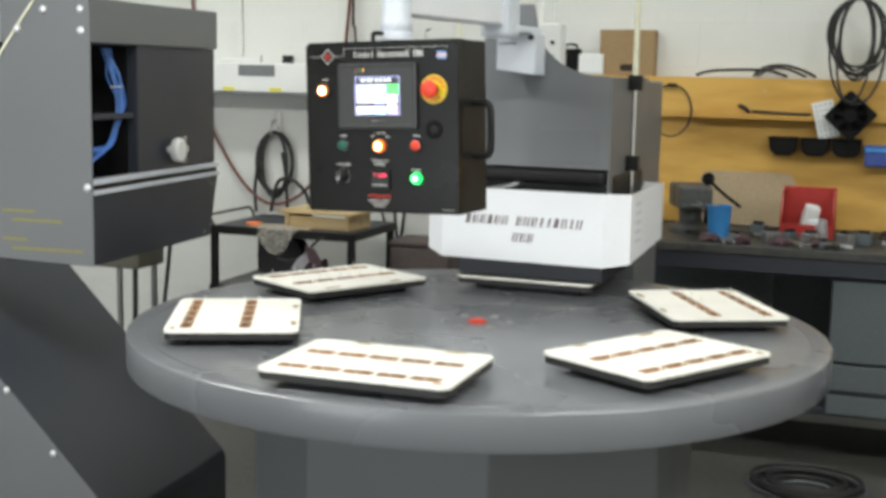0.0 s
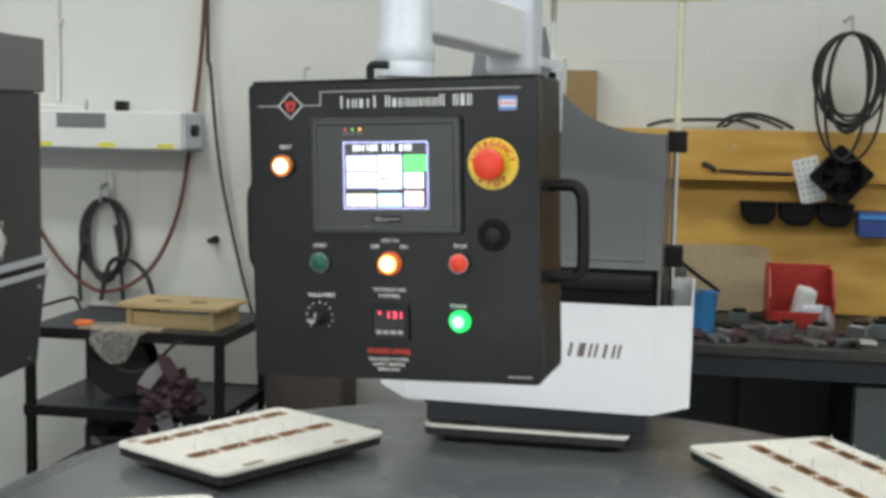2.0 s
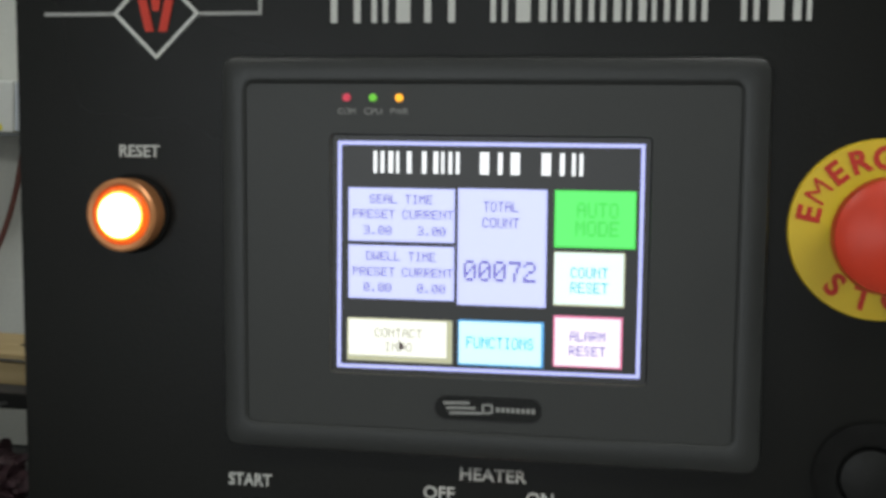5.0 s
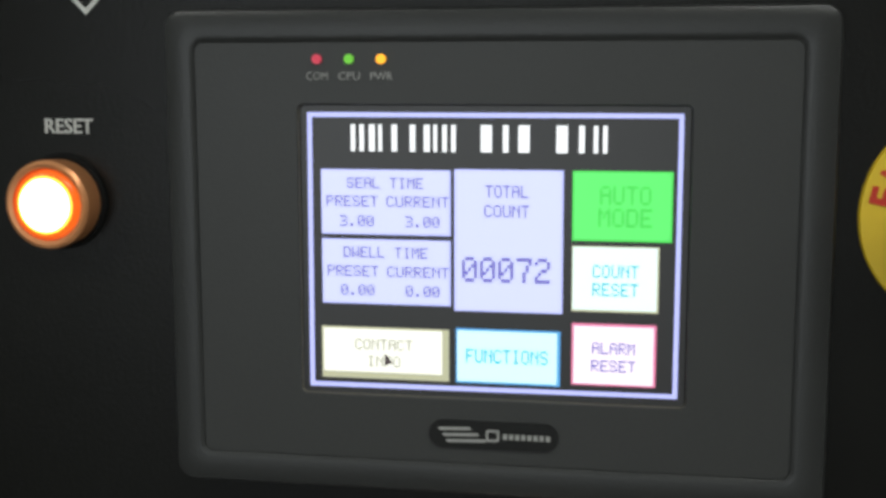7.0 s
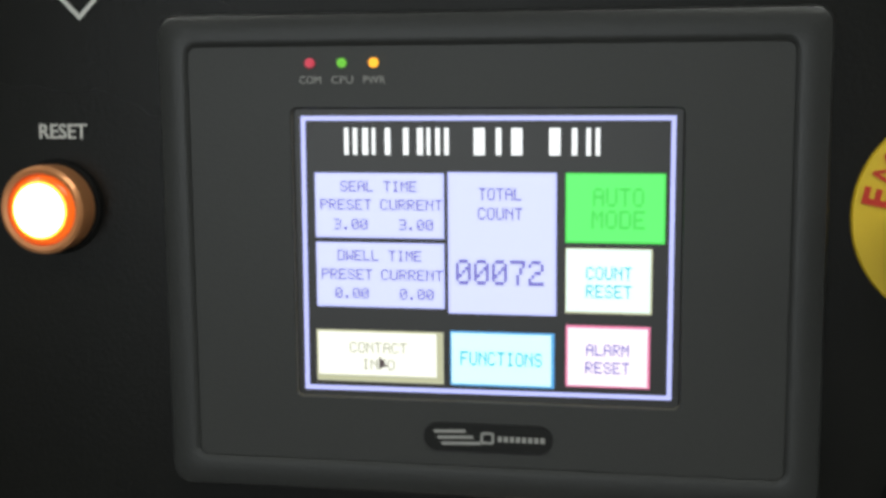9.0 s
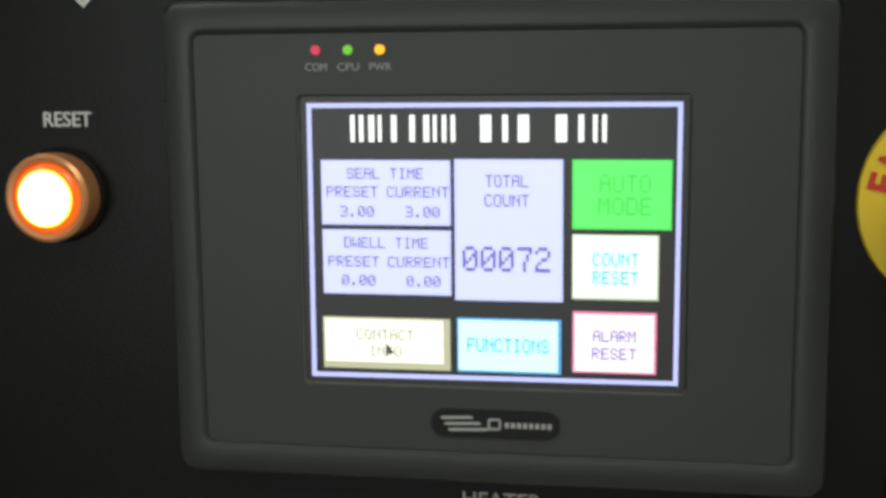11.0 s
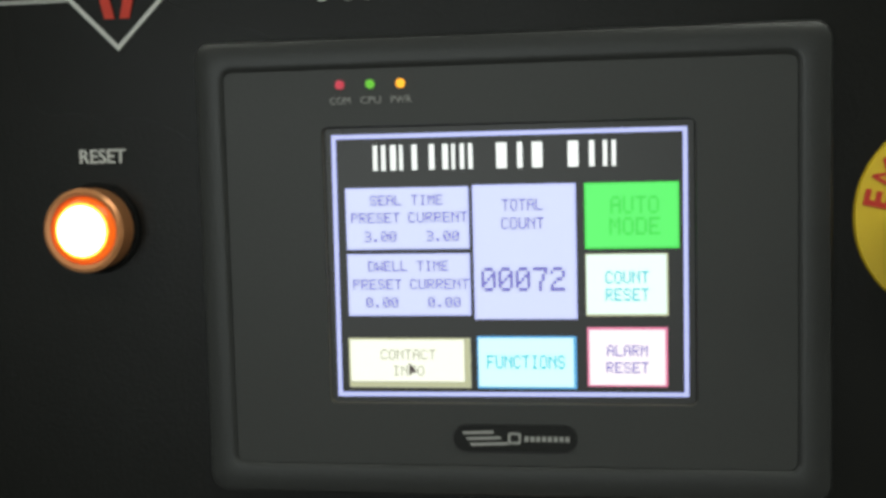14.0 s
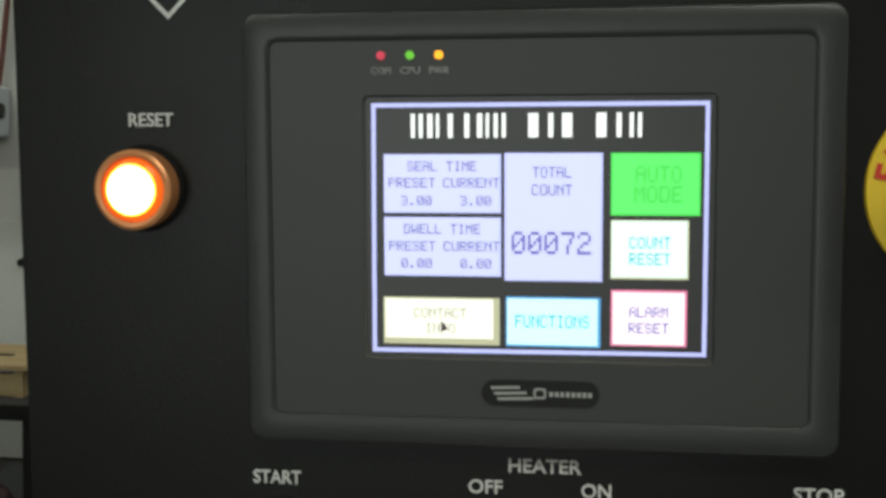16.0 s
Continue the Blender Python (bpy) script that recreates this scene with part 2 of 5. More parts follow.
def ring_frame(outer, inner, y0, y1, bm=None):
    """A flat frame between two outlines with equal counts, in the xz plane."""
    bm = bm or bmesh.new()
    n = len(outer)
    v = [[bm.verts.new((p[0], y, p[1])) for p in pts] for pts in (outer, inner) for y in (y0, y1)]
    for k in range(n):
        j = (k + 1) % n
        for a, b in ((0, 1), (1, 3), (3, 2), (2, 0)):
            bm.faces.new((v[a][k], v[a][j], v[b][j], v[b][k]))
    return bm


def tube(points, r, closed=False, seg=8, steps=6, bm=None):
    """A round hose through points, smoothed by a Catmull-Rom curve."""
    bm = bm or bmesh.new()
    P = [Vector(p) for p in points]
    if not closed:
        P = [P[0] * 2 - P[1]] + P + [P[-1] * 2 - P[-2]]
    n = len(P)
    path = []
    spans = range(n) if closed else range(1, n - 2)
    for i in spans:
        p0, p1, p2, p3 = (P[(i + k) % n] for k in (-1, 0, 1, 2))
        for s in range(steps):
            t = s / steps
            path.append(0.5 * (2 * p1 + (p2 - p0) * t + (2 * p0 - 5 * p1 + 4 * p2 - p3) * t * t + (3 * p1 - p0 - 3 * p2 + p3) * t ** 3))
    if not closed:
        path.append(P[-2])
    rings, up = [], Vector((0.13, 0.31, 0.94))
    m = len(path)
    for k, p in enumerate(path):
        d = (path[(k + 1) % m] - path[k - 1]) if closed or 0 < k < m - 1 else (path[1] - path[0] if k == 0 else path[-1] - path[-2])
        d = d.normalized() if d.length > 1e-9 else Vector((0, 0, 1))
        s = d.cross(up)
        s = s.normalized() if s.length > 1e-3 else d.orthogonal().normalized()
        up = s.cross(d).normalized()
        rings.append([bm.verts.new(p + r * (math.cos(2 * math.pi * q / seg) * s + math.sin(2 * math.pi * q / seg) * up)) for q in range(seg)])
    for k in range(m if closed else m - 1):
        a, b = rings[k], rings[(k + 1) % m]
        for q in range(seg):
            bm.faces.new((a[q], a[(q + 1) % seg], b[(q + 1) % seg], b[q]))
    if not closed:
        bm.faces.new(rings[0][::-1])
        bm.faces.new(rings[-1])
    return bm


def letters(me):
    """The separate letters of a word's mesh, each as a mesh of its own."""
    bm = bmesh.new()
    bm.from_mesh(me)
    bmesh.ops.remove_doubles(bm, verts=bm.verts, dist=1e-6)
    bm.verts.index_update()
    bm.verts.ensure_lookup_table()
    seen, groups = set(), []
    for v in bm.verts:
        if v.index in seen:
            continue
        todo, group = [v], set()
        while todo:
            q = todo.pop()
            if q.index not in group:
                group.add(q.index)
                todo.extend(e.other_vert(q) for e in q.link_edges)
        seen |= group
        groups.append(group)
    out = []
    for group in groups:
        one = bm.copy()
        bmesh.ops.delete(one, geom=[v for v in one.verts if v.index not in group], context="VERTS")
        piece = bpy.data.meshes.new(me.name)
        one.to_mesh(piece)
        one.free()
        piece.materials.append(me.materials[0])
        out.append(piece)
    bm.free()
    return out


def words(name, string, size, material, parent, x, y, z, depth=0.0003, align="CENTER", spin=0.0, width=None, label="", weight=0.0):
    """Lettering in the xz plane that faces -y, as a mesh."""
    cu = bpy.data.curves.new(name, "FONT")
    cu.body, cu.size, cu.extrude, cu.offset = string, size, depth, 0.0 if "M" in string else weight * size
    cu.align_x, cu.align_y, cu.resolution_u = align, "CENTER", 3
    tmp = bpy.data.objects.new(name, cu)
    me = bpy.data.meshes.new_from_object(tmp)
    bpy.data.objects.remove(tmp)
    me.materials.clear()
    me.materials.append(material)
    s = 1.0
    if width and len(me.vertices):
        xs = [v.co.x for v in me.vertices]
        s = width / max(max(xs) - min(xs), 1e-6)
    place = Matrix.Translation((x, y, z)) @ pose(0, 0, 0, 90, 0, 0) @ pose(0, 0, 0, 0, 0, spin) @ Matrix.Diagonal((s, 1, 1, 1))
    for piece in letters(me):
        ob = new(name, piece)
        ob.parent = parent
        ob.matrix_basis = place
        tagged(ob, label)


def bars(name, shape, pitch, tall, material, parent, x, y, z, slant=0.0, label=""):
    """Plain bars in place of a trade name: a pair of stems for each sign of the pattern (X tall, x low, space)."""
    rng = random.Random(len(shape))
    k = x - pitch * len(shape) / 2
    for c in shape:
        h = tall if c == "X" else tall * 0.74
        if c != " ":
            for a, b in (((0.10, 0.32), (0.58, 0.80)), ((0.16, 0.74),), ((0.10, 0.40), (0.62, 0.80)), ((0.34, 0.62),))[rng.choice((0, 0, 1, 2, 2, 3))]:
                pts = [(k + a * pitch, z - tall / 2), (k + b * pitch, z - tall / 2), (k + b * pitch + slant * h, z - tall / 2 + h), (k + a * pitch + slant * h, z - tall / 2 + h)]
                link(name, prism(pts, y, y - 0.0004), material, parent, label)
        k += pitch


# ---- room ----
WY = 2.65
X0, X1, Y0 = -5.0, 5.0, -6.0
link("floor", box(X0, X1, Y0, WY + 0.2, -0.1, 0.0), FLOOR, label="worn grey concrete workshop floor", kind="structure")
link("ceiling", box(X0, X1, Y0, WY + 0.2, CEIL, CEIL + 0.1), CEILING, label="plain painted workshop ceiling", kind="structure")
wall = link("wall_north", box(X0, X1, WY + 0.0022, WY + 0.2, 0, CEIL), MORTAR, label="painted concrete block wall, off-white", kind="structure")
# Unseen opening, added as the source of the daylight fill.
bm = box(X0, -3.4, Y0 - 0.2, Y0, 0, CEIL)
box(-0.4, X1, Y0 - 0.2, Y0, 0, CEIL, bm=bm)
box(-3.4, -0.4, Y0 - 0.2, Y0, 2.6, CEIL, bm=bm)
link("wall_south", bm, WALL, label="plain painted wall with an assumed opening for daylight", kind="structure")
link("wall_west", box(X0 - 0.2, X0, Y0, WY + 0.2, 0, CEIL), WALL, label="plain painted wall", kind="structure")
link("wall_east", box(X1, X1 + 0.2, Y0, WY + 0.2, 0, CEIL), WALL, label="plain painted wall", kind="structure")
for x, y in TUBES:
    fix = thing("ceiling_light", pose(x, y, CEIL), "white fluorescent ceiling fixture, lit", "ceiling light", "workshop ceiling lights")
    part("housing", box(-0.62, 0.62, -0.16, 0.16, -0.08, 0, 0.006), OFFWHITE, fix)
    for s in (-0.07, 0.07):
        part("tube", rod(0.016, 1.18, (0, s, -0.10), "x", seg=12), TUBELIT, fix, "lit fluorescent tube", True)

# ---- turntable ----
TZ = 0.887
turn = thing("rotary_table", pose(0, 0, 0, 0, 0, -2), "large round grey-painted rotary table on an octagonal pedestal", "rotary table")
part("tabletop", lathe([(0, TZ), (0.30, TZ), (0.8715, TZ), (0.8725, TZ - 0.0015), (0.8745, TZ - 0.0015), (0.8755, TZ), (0.917, TZ), (0.923, TZ - 0.003), (0.925, TZ - 0.009), (0.925, TZ - 0.078), (0.922, TZ - 0.083), (0.86, TZ - 0.084), (0, TZ - 0.084)], seg=128), GREYTOP, turn, "round grey-painted steel top with a thin scribed ring", True)
part("pedestal", prism([(0.60 * math.cos(radians(22.5 + 45 * k)), 0.60 * math.sin(radians(22.5 + 45 * k))) for k in range(8)], 0.04, TZ - 0.0842, "xy", 0.004), GREY, turn)
# Flare is a darker grey to carry the shade beneath the tabletop.
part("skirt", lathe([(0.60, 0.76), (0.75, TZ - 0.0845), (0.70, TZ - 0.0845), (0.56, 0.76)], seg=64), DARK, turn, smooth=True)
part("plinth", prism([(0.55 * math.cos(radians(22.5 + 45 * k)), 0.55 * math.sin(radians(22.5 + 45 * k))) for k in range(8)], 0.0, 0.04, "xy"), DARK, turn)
part("centre_cap", lathe([(0, TZ + 0.010), (0.020, TZ + 0.009), (0.025, TZ + 0.005), (0.026, TZ), (0, TZ)]), RED, turn, "flat red plastic cap", True)
for k in range(6):
    a = radians(60 * k + 15)
    part("bolt", lathe([(0, TZ + 0.006), (0.006, TZ + 0.006), (0.007, TZ + 0.003), (0.013, TZ + 0.0025), (0.013, TZ), (0, TZ)], (0.085 * math.cos(a), 0.085 * math.sin(a), 0), seg=12), STEEL, turn)


# ---- loading trays: radial along x (outer +), tangential along y ----
S, L = 0.326, 0.437
ROWS = (S / 2 - 0.155 * S, S / 2 - 0.595 * S)


def tray_board():
    """Board with ten slots cut through."""
    bm = bmesh.new()
    r, z1, z0 = 0.022, 0.0, -0.007
    hw = 0.0095
    xs = sorted({-S / 2 + r, S / 2 - r, *(c + s * hw for c in ROWS for s in (-1, 1))})
    cy = [-0.152 + 0.076 * k for k in range(5)]
    ys = sorted({-L / 2 + r, L / 2 - r, *(c + s * 0.026 for c in cy for s in (-1, 1))})
    grid = {}

    def v(x, y, z):
        key = (round(x, 5), round(y, 5), round(z, 5))
        if key not in grid:
            grid[key] = bm.verts.new(key)
        return grid[key]

    for xa, xb in zip(xs, xs[1:]):
        for ya, yb in zip(ys, ys[1:]):
            hole = any(abs((xa + xb) / 2 - c) < 1e-4 for c in ROWS) and any(abs((ya + yb) / 2 - c) < 1e-4 for c in cy)
            if not hole:
                bm.faces.new((v(xa, ya, z1), v(xb, ya, z1), v(xb, yb, z1), v(xa, yb, z1)))
    n = 5
    for sx, sy in ((1, 1), (-1, 1), (-1, -1), (1, -1)):
        cx, cyy = sx * (S / 2 - r), sy * (L / 2 - r)
        arc = [(cx + sx * r * math.cos(math.pi / 2 * k / n), cyy + sy * r * math.sin(math.pi / 2 * k / n)) for k in range(n + 1)]
        for a, b in zip(arc, arc[1:]):
            bm.faces.new((v(cx, cyy, z1), v(*a, z1), v(*b, z1)))
            bm.faces.new((v(*a, z1), v(*b, z1), v(*b, z0), v(*a, z0)))
    for s in (1, -1):
        for a, b in zip(ys, ys[1:]):
            bm.faces.new((v(s * (S / 2 - r), a, z1), v(s * S / 2, a, z1), v(s * S / 2, b, z1), v(s * (S / 2 - r), b, z1)))
            bm.faces.new((v(s * S / 2, a, z1), v(s * S / 2, b, z1), v(s * S / 2, b, z0), v(s * S / 2, a, z0)))
        for a, b in zip(xs, xs[1:]):
            bm.faces.new((v(a, s * (L / 2 - r), z1), v(a, s * L / 2, z1), v(b, s * L / 2, z1), v(b, s * (L / 2 - r), z1)))
            bm.faces.new((v(a, s * L / 2, z1), v(b, s * L / 2, z1), v(b, s * L / 2, z0), v(a, s * L / 2, z0)))
    return bm, cy


def loading_tray(m, label):
    t = thing("loading_tray", m, label, "tray", "trays on the rotary table")
    bm, cy = tray_board()
    part("board", bm, BOARD, t, "white laminated board with scorched slots")
    part("base", prism(rounded(-S / 2 + 0.002, S / 2 - 0.002, -L / 2 + 0.002, L / 2 - 0.002, 0.021), -0.024, -0.0075, "xy"), RUBBER, t, "black rubber-faced base")
    part("riser", box(-S / 2 + 0.05, S / 2 - 0.05, -L / 2 + 0.05, L / 2 - 0.05, -0.042, -0.0245), BLACK, t)
    for x, y, a, w_ in ((-S / 2 + 0.014, L / 2 - 0.09, 3, 0.05), (-S / 2 + 0.012, -L / 2 + 0.12, -2, 0.035), (S / 2 - 0.02, L / 2 - 0.03, 8, 0.02)):
        part("tape_patch", box(-0.007, 0.007, -w_ / 2, w_ / 2, 0.0004, 0.0010), TAN, t, "worn tan tape patch", m=pose(x, y, 0, 0, 0, a))
    for c in ROWS:
        for y in cy:
            o, i = rounded(c - 0.0145, c + 0.0145, y - 0.033, y + 0.033, 0.003, 2), rounded(c - 0.0090, c + 0.0090, y - 0.0255, y + 0.0255, 0.001, 2)
            fr = bmesh.new()
            q = [[fr.verts.new((px, py, z)) for px, py in pts] for pts, z in ((o, 0.0002), (o, 0.0012), (i, 0.0012), (i, -0.0074))]
            for k in range(len(o)):
                j = (k + 1) % len(o)
                for a, b in zip(q, q[1:]):
                    fr.faces.new((a[k], a[j], b[j], b[k]))
            slot = part("slot", fr, SCORCH, t, "scorched brown slot edge")
            part("slot_floor", box(c - 0.0090, c + 0.0090, y - 0.0255, y + 0.0255, -0.0074, -0.006), PIT, slot)
            for s in (-1, 1):
                part("pin", rod(0.0011, 0.020, (c + 0.020 * s, y + 0.004, 0.0100), seg=6), GLASSY, t, "clear locating pin")
    return t


TRAYZ = 0.929
first = loading_tray(pose(-0.003, -0.703, TRAYZ, 0, 0, -90.3), "white slotted loading tray with black base on the rotary table")
for x, y, a in ((-0.542, -0.350, -155.2), (0.550, -0.358, -31.1), (0.567, 0.324, 26.6), (-0.539, 0.301, 149.2)):
    copy_thing(first, pose(x, y, TRAYZ, 0, 0, a))
under = copy_thing(first, pose(-0.005, 0.655, TRAYZ, 0, 0, 88))
under["label"] = "white slotted loading tray pressed beneath the sealing head"

# ---- sealing head (lowered) ----
MM = pose(0, 0, 0, 0, 0, -2)
head = thing("sealing_head", MM @ pose(0, 0, 1.0), "white sheet-metal sealing head shroud, lowered onto a tray", "machine head")
hp = [(-0.335, 0.48), (-0.27, 0.425), (0.235, 0.425), (0.31, 0.462), (0.31, 0.93), (-0.335, 0.93)]


def shrink(pts, d):
    cx, cy = sum(p[0] for p in pts) / len(pts), sum(p[1] for p in pts) / len(pts)
    return [(p[0] - d * (1 if p[0] > cx else -1), p[1] - d * (1 if p[1] > cy else -1)) for p in pts]


bm = bmesh.new()
hq = shrink(hp, 0.004)
bot = {0: 0.012, 1: -0.004, 2: -0.008, 3: 0.004, 4: 0.03, 5: 0.03}
lo, hi = [bm.verts.new((*p, bot[k])) for k, p in enumerate(hp)], [bm.verts.new((*p, 0.212)) for p in hp]
lo2, hi2 = [bm.verts.new((*p, bot[k])) for k, p in enumerate(hq)], [bm.verts.new((*p, 0.212)) for p in hq]
for k in range(6):
    j = (k + 1) % 6
    for a, b in ((lo, hi), (hi, hi2), (hi2, lo2), (lo2, lo)):
        bm.faces.new((a[k], a[j], b[j], b[k]))
part("shroud", bm, WHITE, head, "white folded sheet-metal shroud")
# Platen colour is darkened to stand for the shadow below the shroud.
part("platen", box(-0.24, 0.22, 0.50, 0.83, -0.066, 0.0, 0.004), DARK, head, "steel sealing platen, darkened for shade under the shroud")
part("pressure_block", box(-0.27, 0.25, 0.47, 0.89, 0.03, 0.27, 0.02), BLACK, head, "black pressure block")
for u in (-0.12, 0.02, 0.14):
    part("guide_rod", rod(0.012, 0.25, (u, 0.52, 0.27), seg=20), CHROME, head, "chrome guide rod", True)
part("air_elbow", tube([(-0.16, 0.48, 0.20), (-0.07, 0.47, 0.22), (-0.02, 0.47, 0.25), (-0.02, 0.49, 0.30)], 0.011), STEEL, head, smooth=True)
bars("lettering_bar", "XXXXXX XXXXXXXXX", 0.0232, 0.028, DARKINK, head, -0.012, 0.4246, 0.118, 0.2, "dark printed maker lettering")
bars("lettering_bar", "XXX", 0.0232, 0.028, DARKINK, head, -0.012, 0.4246, 0.068, 0.2)
for k in range(5):
    part("vent_slit", box(0.3095, 0.3108, 0.52, 0.60, 0.06 + 0.028 * k, 0.07 + 0.028 * k), PALE, head)

# ---- machine housing over the head ----
house = thing("machine_housing", MM, "grey-painted press housing with a curved shoulder over the sealing head", "machine housing")
curve = [(0.012 + 0.205 * (1 - math.cos(radians(a))), 1.554 + 0.16 * (1 - math.sin(radians(a)))) for a in range(0, 91, 6)]
face = [(0.245, 1.283), (0.245, 1.553)] + [(x, z) for x, z in curve[::-1]] + [(0.002, 1.76), (-0.13, 1.76)] + [(-0.14 - (x - 0.012) * 0.6, z) for x, z in curve] + [(-0.27, 1.553), (-0.27, 1.283)]
part("front_plate", prism(face, 0.437, 0.443), GREY, house, "grey front plate with a concave shoulder")
part("side_plate", box(0.239, 0.245, 0.4435, 0.94, 1.20, 1.552, 0.002), GREY, house)
part("side_plate", box(-0.27, -0.264, 0.4435, 0.94, 1.20, 1.552, 0.002), GREY, house)
part("top_plate", box(-0.263, 0.238, 0.444, 0.94, 1.540, 1.550), GREY, house)
part("access_door", box(0.03, 0.21, 0.4335, 0.4368, 1.30, 1.40, 0.001), GREY, house, "small flush access door")
part("lower_bumper", box(-0.26, 0.235, 0.436, 0.52, 1.232, 1.282, 0.02, 3), BLACK, house, "black rounded lower edge")
part("column", box(-0.24, 0.22, 0.96, 1.30, 0.03, 1.54, 0.006), GREY, house)
part("gusset", prism([(0.955, 0.03), (0.955, 0.80), (0.94, 0.80), (0.80, 0.03)], -0.30, -0.27, "yz"), GREY, house)
part("foot", box(-0.34, 0.32, 0.94, 1.40, 0.0, 0.03, 0.004), DARK, house)
part("slide_block", box(-0.083, 0.012, 0.70, 0.76, 1.552, 1.715, 0.004), OFFWHITE, house, "white aluminium slide block")
for u in (-0.063, -0.018):
    part("slide_rod", rod(0.0075, 0.50, (u, 0.73, 1.945), seg=16), OFFWHITE, house, "slim white slide rod", True)
part("slide_cap", box(-0.087, 0.006, 0.71, 0.75, 1.895, 1.907, 0.002), OFFWHITE, house)
for k in range(5):
    part("rail_bolt", rod(0.006, 0.006, (-0.060 + 0.045 * (k % 2), 0.697, 1.59 + 0.022 * k), "y", seg=10), BLACK, house)
for u in (0.262, -0.315):
    g = thing("guard_post", MM @ pose(u, 0.66, 0), "slim guard post with black clips and pale yellow tape", "guard post", "guard posts beside the head")
    part("rod", rod(0.0065, 0.56, (0, 0, 1.265), seg=14), CHROME, g, smooth=True)
    part("tape_sleeve", rod(0.0085, 0.70, (0, 0, 1.90), seg=14), CREAM, g, "pale yellow sleeve", True)
    for z in (1.535, 1.29):
        part("clip", box(-0.020, 0.022, -0.018, 0.02, z - 0.022, z + 0.024, 0.003), BLACK, g, "black plastic clip")
    part("foot", box(-0.018, 0.018, -0.03, 0.03, 0.985, 1.0, 0.002), STEEL, g)
sheet = thing("guard_sheet", MM @ pose(0, 0.655, 0), "pale yellow-green guard sheet above the housing", "guard sheet")
part("sheet", prism([(-0.24, 1.836), (0.325, 1.833), (0.30, 1.888), (-0.21, 1.888)], -0.012, 0.012, bevel=0.002), LIME, sheet)

# ---- pendant arm ----
arm = thing("pendant_arm", pose(0, 0, 0), "white pendant arm that carries the control panel", "support arm")
part("post", lathe([(0, 1.63), (0.0395, 1.63), (0.0395, 1.648), (0.0385, 1.6495), (0.0385, 1.651), (0.0395, 1.6525), (0.0395, 1.672), (0.0355, 1.680), (0.0360, 1.86), (0, 1.86)], (-0.096, -0.385, 0)), PALE, arm, "pale grey round post with a collar", True)
tubem = pose(-0.098, -0.385, 1.74, 0, 0, 82.9)
part("arm_tube", box(0.0, 0.555, -0.036, 0.036, -0.052, 0.030, 0.006), WHITE, arm, "white rectangular arm tube", m=tubem)
part("joint_box", box(0.553, 0.64, -0.052, 0.036, -0.085, 0.08, 0.012), PALE, arm, m=tubem)
part("bracket", prism([(-0.060, 1.567), (0.057, 1.553), (0.057, 1.672), (-0.060, 1.672)], 0.32, 0.428, bevel=0.003), PALE, arm, "pale grey mounting bracket")
part("bracket_hood", prism([(-0.040, 0.165), (0.035, 0.215), (0.050, 0.40), (-0.055, 0.40)], 1.6725, 1.690, "xy", 0.003), PALE, arm)
part("bracket_shim", box(-0.050, 0.0, 0.3165, 0.3195, 1.640, 1.644), SMOKE, arm)
part("bolt", rod(0.008, 0.014, (0.044, 0.3125, 1.660), "y", seg=6), BLACK, arm, "black hex bolt")

# ---- control panel ----
cp = thing("control_panel", pose(-0.098, -0.4933, 1.5, -0.07, -2.0, -6), "black control enclosure with a lit touch screen, buttons and lamps", "control panel")
F = 0.006
part("enclosure", box(-0.186, 0.196, 0.0275, 0.178, -0.273, 0.125, 0.004), BLACK, cp)
part("door", prism(rounded(-0.1925, 0.2015, -0.2695, 0.1210, 0.006), F, 0.027, bevel=0.0015), PANEL, cp, "black front door panel")
part("drip_edge", box(-0.190, 0.199, 0.012, 0.06, 0.1215, 0.1255, 0.0015), BLACK, cp)
for x, s, o, d in ((0.196, 1, 0.044, 0.10), (-0.186, -1, 0.0775, 0.165)):
    part("handle", tube([(x, d, -0.018), (x + s * (o - 0.014), d, -0.018), (x + s * (o - 0.005), d, -0.024), (x + s * o, d, -0.04), (x + s * o, d, -0.118), (x + s * (o - 0.005), d, -0.134), (x + s * (o - 0.014), d, -0.14), (x, d, -0.14)], 0.0085, seg=12), BLACK, cp, "black bow handle", True)
part("clamp_lever", tube([(-0.036, 0.05, 0.1255), (-0.036, 0.05, 0.1385), (-0.034, 0.05, 0.1435), (-0.028, 0.05, 0.1450), (-0.010, 0.05, 0.1440)], 0.0055, seg=10), BLACK, cp, smooth=True)

# the touch terminal
def near(x, z):
    """A place on the raised bezel face."""
    return 0.055 + (x - 0.055) * 0.992, 0.055 + (z - 0.055) * 0.992


def loft(rings, bm=None):
    """A skin over outlines with equal counts, given as (points, y)."""
    bm = bm or bmesh.new()
    v = [[bm.verts.new((p[0], y, p[1])) for p in pts] for pts, y in rings]
    n = len(v[0])
    for a, b in zip(v, v[1:]):
        for k in range(n):
            bm.faces.new((a[k], a[(k + 1) % n], b[(k + 1) % n], b[k]))
    return bm


def outline(x0, x1, z0, z1, r):
    (x0, z0), (x1, z1) = near(x0, z0), near(x1, z1)
    return lambda d: rounded(x0 + d, x1 - d, z0 + d, z1 - d, max(r - d, 0.0006))


